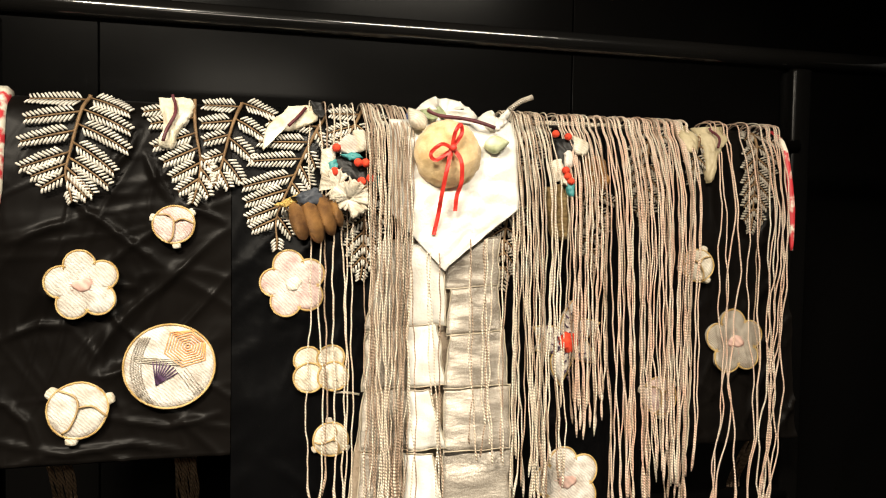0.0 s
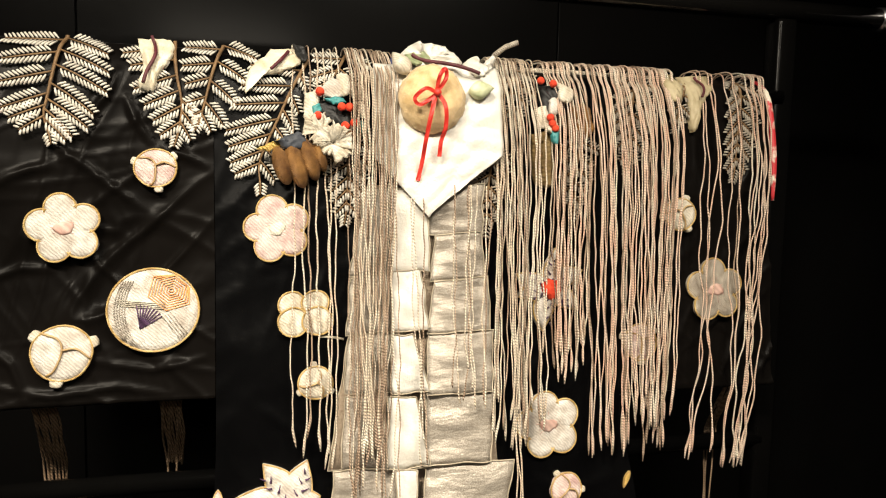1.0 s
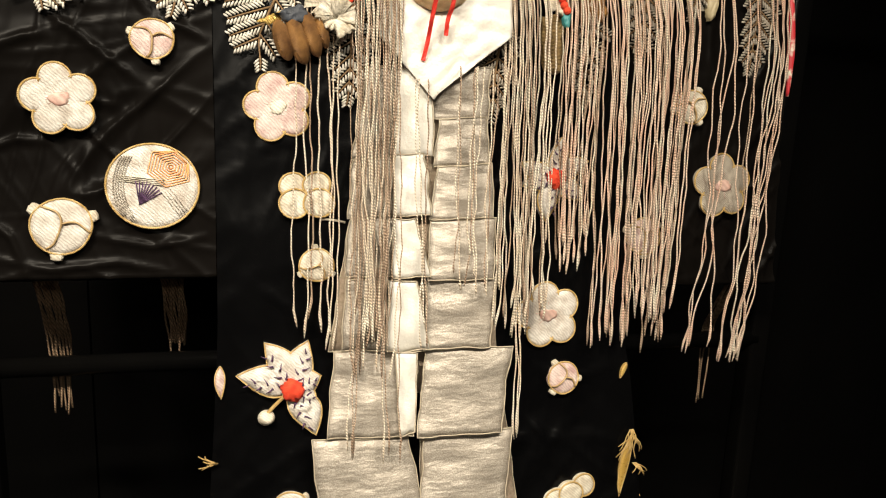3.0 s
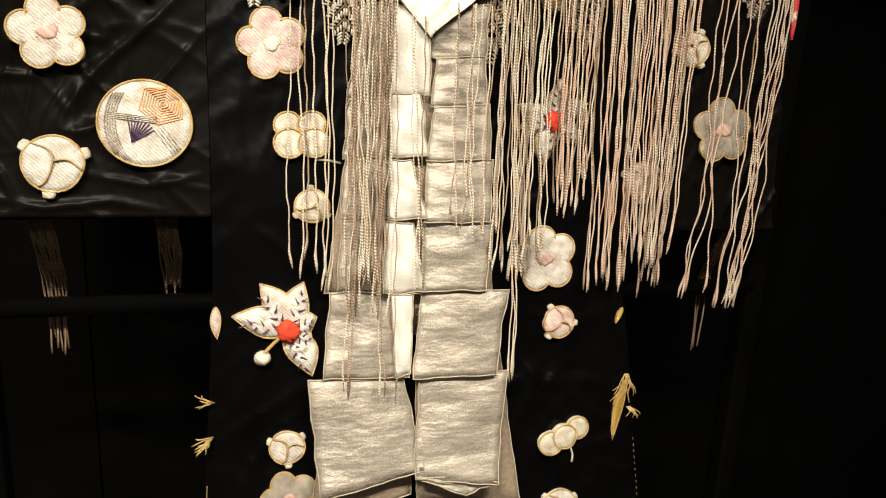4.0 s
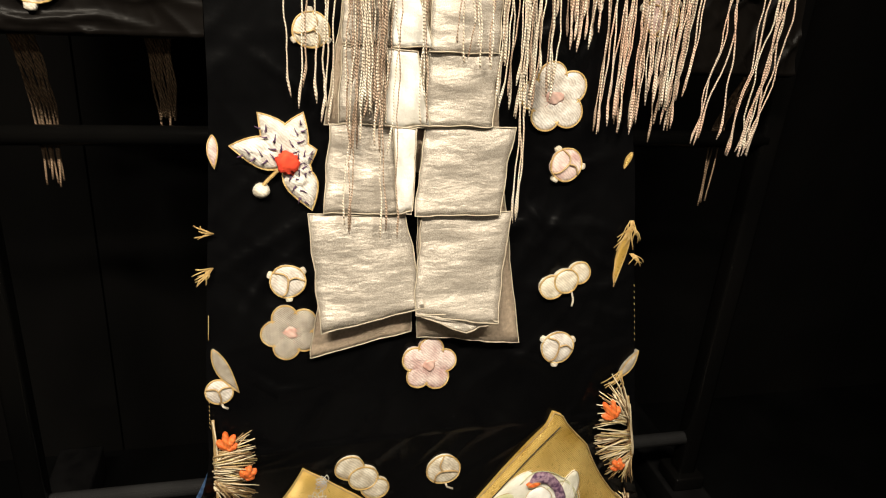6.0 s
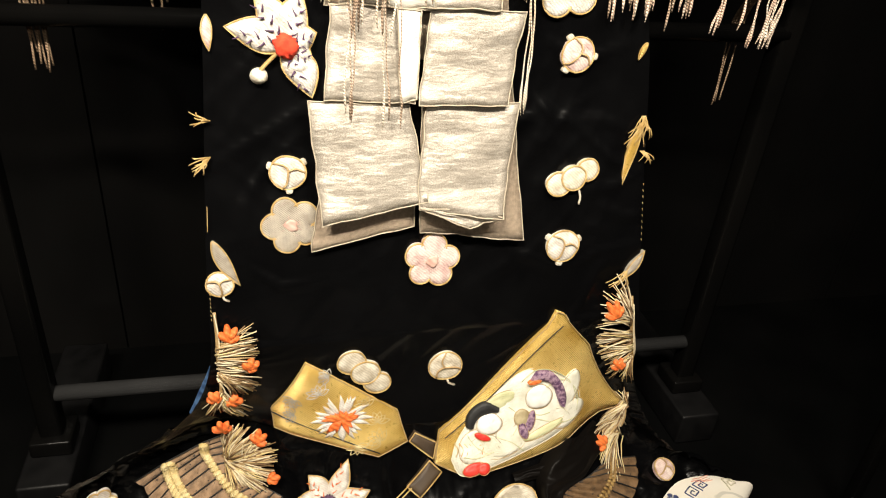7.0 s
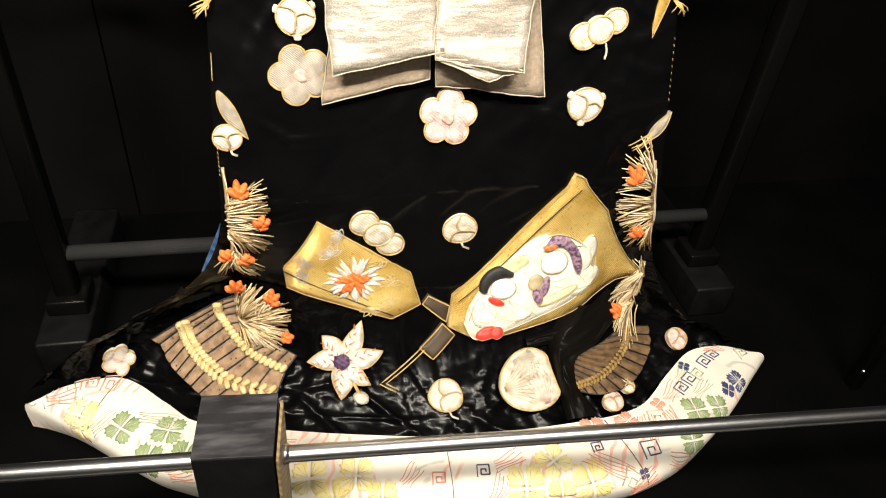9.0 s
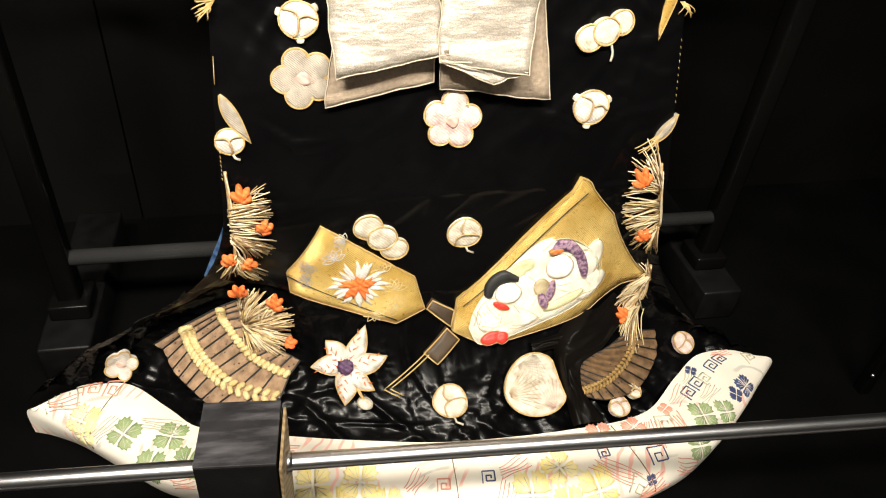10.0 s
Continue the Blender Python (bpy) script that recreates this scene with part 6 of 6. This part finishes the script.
pine([(0.950, 0.968), (0.960, 1.026), (0.983, 1.135), (0.975, 1.206)],
     [(0.950, 1.015, 95, 168, 0.062, 0.070, 60), (0.968, 1.07, 150, 190, 0.074, 0.070, 40), (0.978, 1.120, 158, 205, 0.076, 0.056, 45), (0.975, 1.165, 186, 272, 0.050, 0.070, 55)],
     [(0.862, 0.999, 117, 0.036), (0.913, 1.206, 111, 0.028)], 3, sprig)
pine([(0.955, 1.344), (0.890, 1.485), (0.808, 1.614)],
     [(0.936, 1.400, 95, 125, 0.046, 0.050, 14), (0.935, 1.400, 210, 256, 0.058, 0.100, 55), (0.88, 1.49, 175, 240, 0.055, 0.075, 50), (0.825, 1.590, 160, 250, 0.062, 0.080, 75)],
     [(0.725, 1.623, 132, 0.034)], 4, sprig)


# ---- small gold leaves along the edges ----
def slim_leaf(u, v, length, width, turn, mat, label, base=0.0):
    bm = bmesh.new()
    shape = turned(leaf(length, width, 9, 0.05), turn - 90)
    pad(bm, Patch(u, v, base=base), shape, 0.004, 3)
    ob = part("silk_leaf", bm, mat, robe, label)
    edging(ob, Patch(u, v, base=base), shape, 0.0012, 0.003)
    return ob


def wisps(u, v, count, length, turn, seed, label):
    rng = random.Random(seed)
    base = None
    for k in range(count):
        a = radians(turn + rng.uniform(-34, 34))
        n = length * rng.uniform(0.5, 1.0)
        bm = bmesh.new()
        place = Patch(u, v)
        tube(bm, [place.at(math.cos(a) * n * g + 0.004 * math.sin(4 * g + k), math.sin(a) * n * g, 0.004 + 0.006 * math.sin(3 * g)) for g in (0, 0.3, 0.6, 0.85, 1)], 0.0011, 4)
        one = part("gold_wisps" if base is None else "wisp", bm, gold_thread, base or robe, label if base is None else "")
        base = base or one


beige_leaf = "slim beige silk leaf at the panel's edge"
slim_leaf(-0.985, 0.566, 0.050, 0.007, -86, pink, "narrow pink silk leaf at the panel's edge")
slim_leaf(-0.975, 0.845, 0.085, 0.010, -62, grey, beige_leaf)
slim_leaf(0.915, 0.935, 0.060, 0.008, 58, grey, beige_leaf)
slim_leaf(0.972, 0.700, 0.110, 0.008, -100, gold, "slim gold leaf with wispy threads")
slim_leaf(0.985, 0.590, 0.030, 0.004, -110, gold, "tiny gold leaf at the panel's edge")
wispy = "loose gold threads at the panel's edge"
wisps(0.975, 0.690, 14, 0.060, -95, 1, wispy)
wisps(0.975, 0.740, 8, 0.035, -60, 2, wispy)
wisps(0.915, 0.925, 8, 0.050, -120, 3, wispy)
wisps(-0.985, 0.690, 9, 0.028, 170, 4, wispy)
wisps(-0.985, 0.735, 11, 0.036, 215, 5, wispy)

for sign, v0, v1 in ((1, 0.79, 0.875), (-1, 0.90, 0.955), (-1, 0.80, 0.83)):
    stitches = None
    for k, v in enumerate(steps(v0, v1, 9)):
        bm = bmesh.new()
        place = Patch(sign * 0.992, v)
        tube(bm, [place.at(0, 0.002, 0.003), place.at(0.001, -0.002, 0.0035)], 0.0006, 4)
        one = part("edge_stitches" if stitches is None else "stitch", bm, gold_thread, stitches or robe, "row of tiny gold edge stitches" if stitches is None else "")
        stitches = stitches or one

# ---- blue lining at the skirt's side ----
blue = material("blue_printed_lining", (0.008, 0.025, 0.08), (0.06, 0.12, 0.24), 0.5, spots=70, contrast=0.12)
bm = bmesh.new()
grid(bm, [[Vector(cloth(-1, v)) + Vector((-0.007 * math.sin(math.pi * (v - 1.06) / 0.20), 0.012, 0)), Vector(cloth(-1, v)) + Vector((0.004, 0.006, 0))] for v in steps(1.06, 1.26, 10)])
lining = part("side_lining", bm, blue, robe, "blue lining showing at the skirt's edge")


# ---- prints on the hem ----
LEAF = [(0.0, 0.07), (0.16, 0.26), (0.33, 0.42), (0.46, 0.66), (0.30, 0.70), (0.27, 0.92), (0.12, 0.86), (0.0, 1.0), (-0.12, 0.86), (-0.27, 0.92), (-0.30, 0.70), (-0.46, 0.66), (-0.33, 0.42), (-0.16, 0.26)]


def four_leaf(u, w, r, turn, mat, name):
    """A printed flower of four notched leaves with pale veins."""
    place = Patch(u, w, turn, hem)
    for k in range(4):
        shape = [(a * r, b * r) for a, b in LEAF]
        bm = bmesh.new()
        pad(bm, place, turned(shape, 45 + 90 * k), 0.0003, 3, 0.0004, 0.0014)
        part(name, bm, mat, hem_part)
        if r > 0.02:
            bm = bmesh.new()
            for a, b in ((0.0, 0.8), (0.24, 0.62), (-0.24, 0.62)):
                line_on(bm, place, turned([(0, 0.1 * r), (a * r * 0.5, b * r * 0.6), (a * r, b * r)], 45 + 90 * k), 0.0006, 0.0018, 4)
            part("pale_vein", bm, white, hem_part)


def hatch(u, w, turn, count, length, gap, mat):
    """A printed band of fine parallel strokes."""
    place = Patch(u, w, turn, hem)
    rng = random.Random(int(u * 1000) + int(w * 100))
    for k in range(count):
        b = (k - count / 2) * gap
        a0, a1 = -length / 2 * rng.uniform(0.6, 1), length / 2 * rng.uniform(0.6, 1)
        bm = bmesh.new()
        line_on(bm, place, [(a0 + (a1 - a0) * g, b + 0.002 * math.sin(5 * g + k)) for g in steps(0, 1, 6)], 0.0008, 0.0012, 4)
        part("printed_stroke", bm, mat, hem_part)


def key(u, w, size, turn, mat, count=1, mirror=1):
    for k in range(count):
        place = Patch(u, w, turn, hem)
        s = size
        path = [(-0.5, -0.5), (-0.5, 0.5), (0.5, 0.5), (0.5, -0.3), (-0.2, -0.3), (-0.2, 0.15), (0.2, 0.15), (0.2, -0.08)]
        pts = []
        for (a, b), (c, d) in zip(path, path[1:]):
            pts += [((a + (c - a) * g) * s * mirror + k * s * 1.35, (b + (d - b) * g) * s) for g in (0.02, 0.5, 0.98)]
        bm = bmesh.new()
        tube(bm, [place.at(a, b, 0.0008) for a, b in pts], 0.0014, 4)
        part("key_pattern", bm, mat, hem_part)


for u, w, r, turn in ((-0.700, 0.34, 0.026, 0), (-0.628, 0.16, 0.026, 20), (-0.628, 0.53, 0.026, 10), (-0.570, 0.34, 0.026, 0), (0.675, 0.30, 0.026, -30), (0.735, 0.43, 0.022, -30), (0.618, 0.46, 0.028, -25)):
    four_leaf(u, w, r * 1.3, turn, print_green, "green_leaf_print")
for u, w, r, turn in ((-0.800, 0.42, 0.028, 0), (-0.775, 0.55, 0.022, 30), (-0.310, 0.36, 0.030, 10), (-0.215, 0.32, 0.030, 0), (-0.255, 0.60, 0.030, 25), (-0.16, 0.55, 0.026, 0), (0.145, 0.48, 0.034, 0), (0.295, 0.49, 0.034, 10), (0.225, 0.26, 0.030, 30), (0.22, 0.62, 0.026, 0)):
    four_leaf(u, w, r * 1.25, turn, print_yellow, "yellow_flower_print")
for u, w, r, turn in ((0.833, 0.42, 0.022, 0), (0.79, 0.40, 0.016, 30), (0.746, 0.05, 0.012, 20), (0.44, 0.50, 0.010, 0)):
    four_leaf(u, w, r * 1.2, turn, navy, "blue_flower_print")
for u, w, r, turn in ((0.377, 0.06, 0.030, 0), (0.480, 0.07, 0.026, 20), (0.60, 0.07, 0.016, 0)):
    four_leaf(u, w, r, turn, print_pink, "coral_flower_print")
key(0.690, 0.13, 0.026, 0, navy, 2)
key(0.800, 0.12, 0.026, 10, navy, 2)
key(0.930, 0.16, 0.024, 10, print_grey, 1)
key(0.755, 0.15, 0.024, 0, print_grey, 1)
key(0.570, 0.14, 0.034, -30, print_grey, 1)
key(0.493, 0.32, 0.034, -10, navy, 1)
key(0.400, 0.55, 0.034, -40, print_grey, 1)
key(-0.930, 0.08, 0.030, 0, print_grey, 2)
key(-0.845, 0.07, 0.030, 0, print_pink, 2)
key(0.06, 0.30, 0.022, 0, navy, 1)
key(-0.04, 0.35, 0.022, 0, print_pink, 1)
key(0.35, 0.20, 0.020, 0, navy, 1)
for u, w, turn, count, length, gap, mat in ((-0.66, 0.12, 25, 5, 0.09, 0.006, print_grey), (-0.745, 0.40, 70, 5, 0.06, 0.006, print_grey), (-0.56, 0.52, 20, 5, 0.06, 0.006, print_pink), (-0.40, 0.14, 10, 6, 0.09, 0.006, print_pink), (-0.10, 0.30, 55, 5, 0.05, 0.006, print_pink), (0.08, 0.52, 60, 5, 0.06, 0.006, print_pink),
                                           (0.12, 0.22, 25, 5, 0.07, 0.006, print_pink), (0.36, 0.34, -35, 6, 0.10, 0.006, print_pink), (0.44, 0.60, 20, 6, 0.07, 0.006, print_pink), (0.52, 0.16, 60, 7, 0.07, 0.006, print_pink), (0.60, 0.22, 70, 5, 0.06, 0.006, print_pink), (0.66, 0.08, 5, 5, 0.07, 0.006, print_pink),
                                           (0.73, 0.22, 0, 5, 0.07, 0.005, print_grey), (0.72, 0.06, 10, 4, 0.06, 0.005, print_grey), (0.86, 0.04, 5, 4, 0.06, 0.005, print_pink), (0.56, 0.55, -30, 6, 0.06, 0.006, print_pink), (-0.88, 0.25, 15, 4, 0.07, 0.007, print_pink), (-0.48, 0.30, 5, 4, 0.05, 0.007, print_yellow)):
    hatch(u, w, turn, count, length, gap, mat)
for u0, u1 in ((-0.80, -0.745), (-0.012, -0.012), (0.42, 0.45)):
    bm = bmesh.new()
    tube(bm, [lift(u0 + (u1 - u0) * w / 0.7, w, 0.0008, hem) for w in steps(0.02, 0.7, 12)], 0.001, 4)
    part("hem_seam", bm, brown_thread, hem_part)


# ---- the pleat of the skirt lying over thread ball and barrel ----
def pleat(left, right, height, seed, label):
    """A lifted flap of satin between two paths of (u, v): a rounded edge along the first, sinking towards the second."""
    a, b = smooth_path(left, 60), smooth_path(right, 60)
    rows = []
    for i in range(60):
        s = i / 59
        h = height * math.sin(math.pi * min(1, 0.06 + 0.9 * s)) ** 0.6
        row = []
        for k in range(37):
            g = k / 36
            u, v = a[i][0] + (b[i][0] - a[i][0]) * g, a[i][1] + (b[i][1] - a[i][1]) * g
            rise = math.sin(min(1.0, g / 0.16) * math.pi / 2) * (1 - 0.62 * g) * (1.0 if g < 0.9 else (1 - g) / 0.1)
            w = noise.noise(Vector((s * 3.5 + g * 1.5, g * 1.8 - s * 1.0, seed)))
            c = abs(noise.noise(Vector((s * 6.0 + g * 2.0, g * 2.6 - s * 3.0, seed + 4.0))))
            row.append(lift(u, v, -0.006 + (h + 0.006) * rise * (1 + 0.55 * w) - 0.010 * c * rise))
        rows.append(row)
    bm = bmesh.new()
    grid(bm, rows)
    return part("cloth_fold", bm, satin, robe, label)


pleat([(0.560, 1.480), (0.480, 1.515), (0.406, 1.585), (0.376, 1.658), (0.360, 1.747), (0.346, 1.852), (0.325, 1.985)],
      [(0.790, 1.560), (0.740, 1.640), (0.600, 1.672), (0.470, 1.705), (0.425, 1.775), (0.415, 1.870), (0.420, 1.985)], 0.038, 1.0, "lifted satin fold of the skirt")
pleat([(0.300, 1.590), (0.450, 1.560), (0.600, 1.535), (0.760, 1.500)], [(0.300, 1.640), (0.450, 1.620), (0.600, 1.600), (0.770, 1.570)], 0.014, 7.0, "satin fold below the gold battledore")
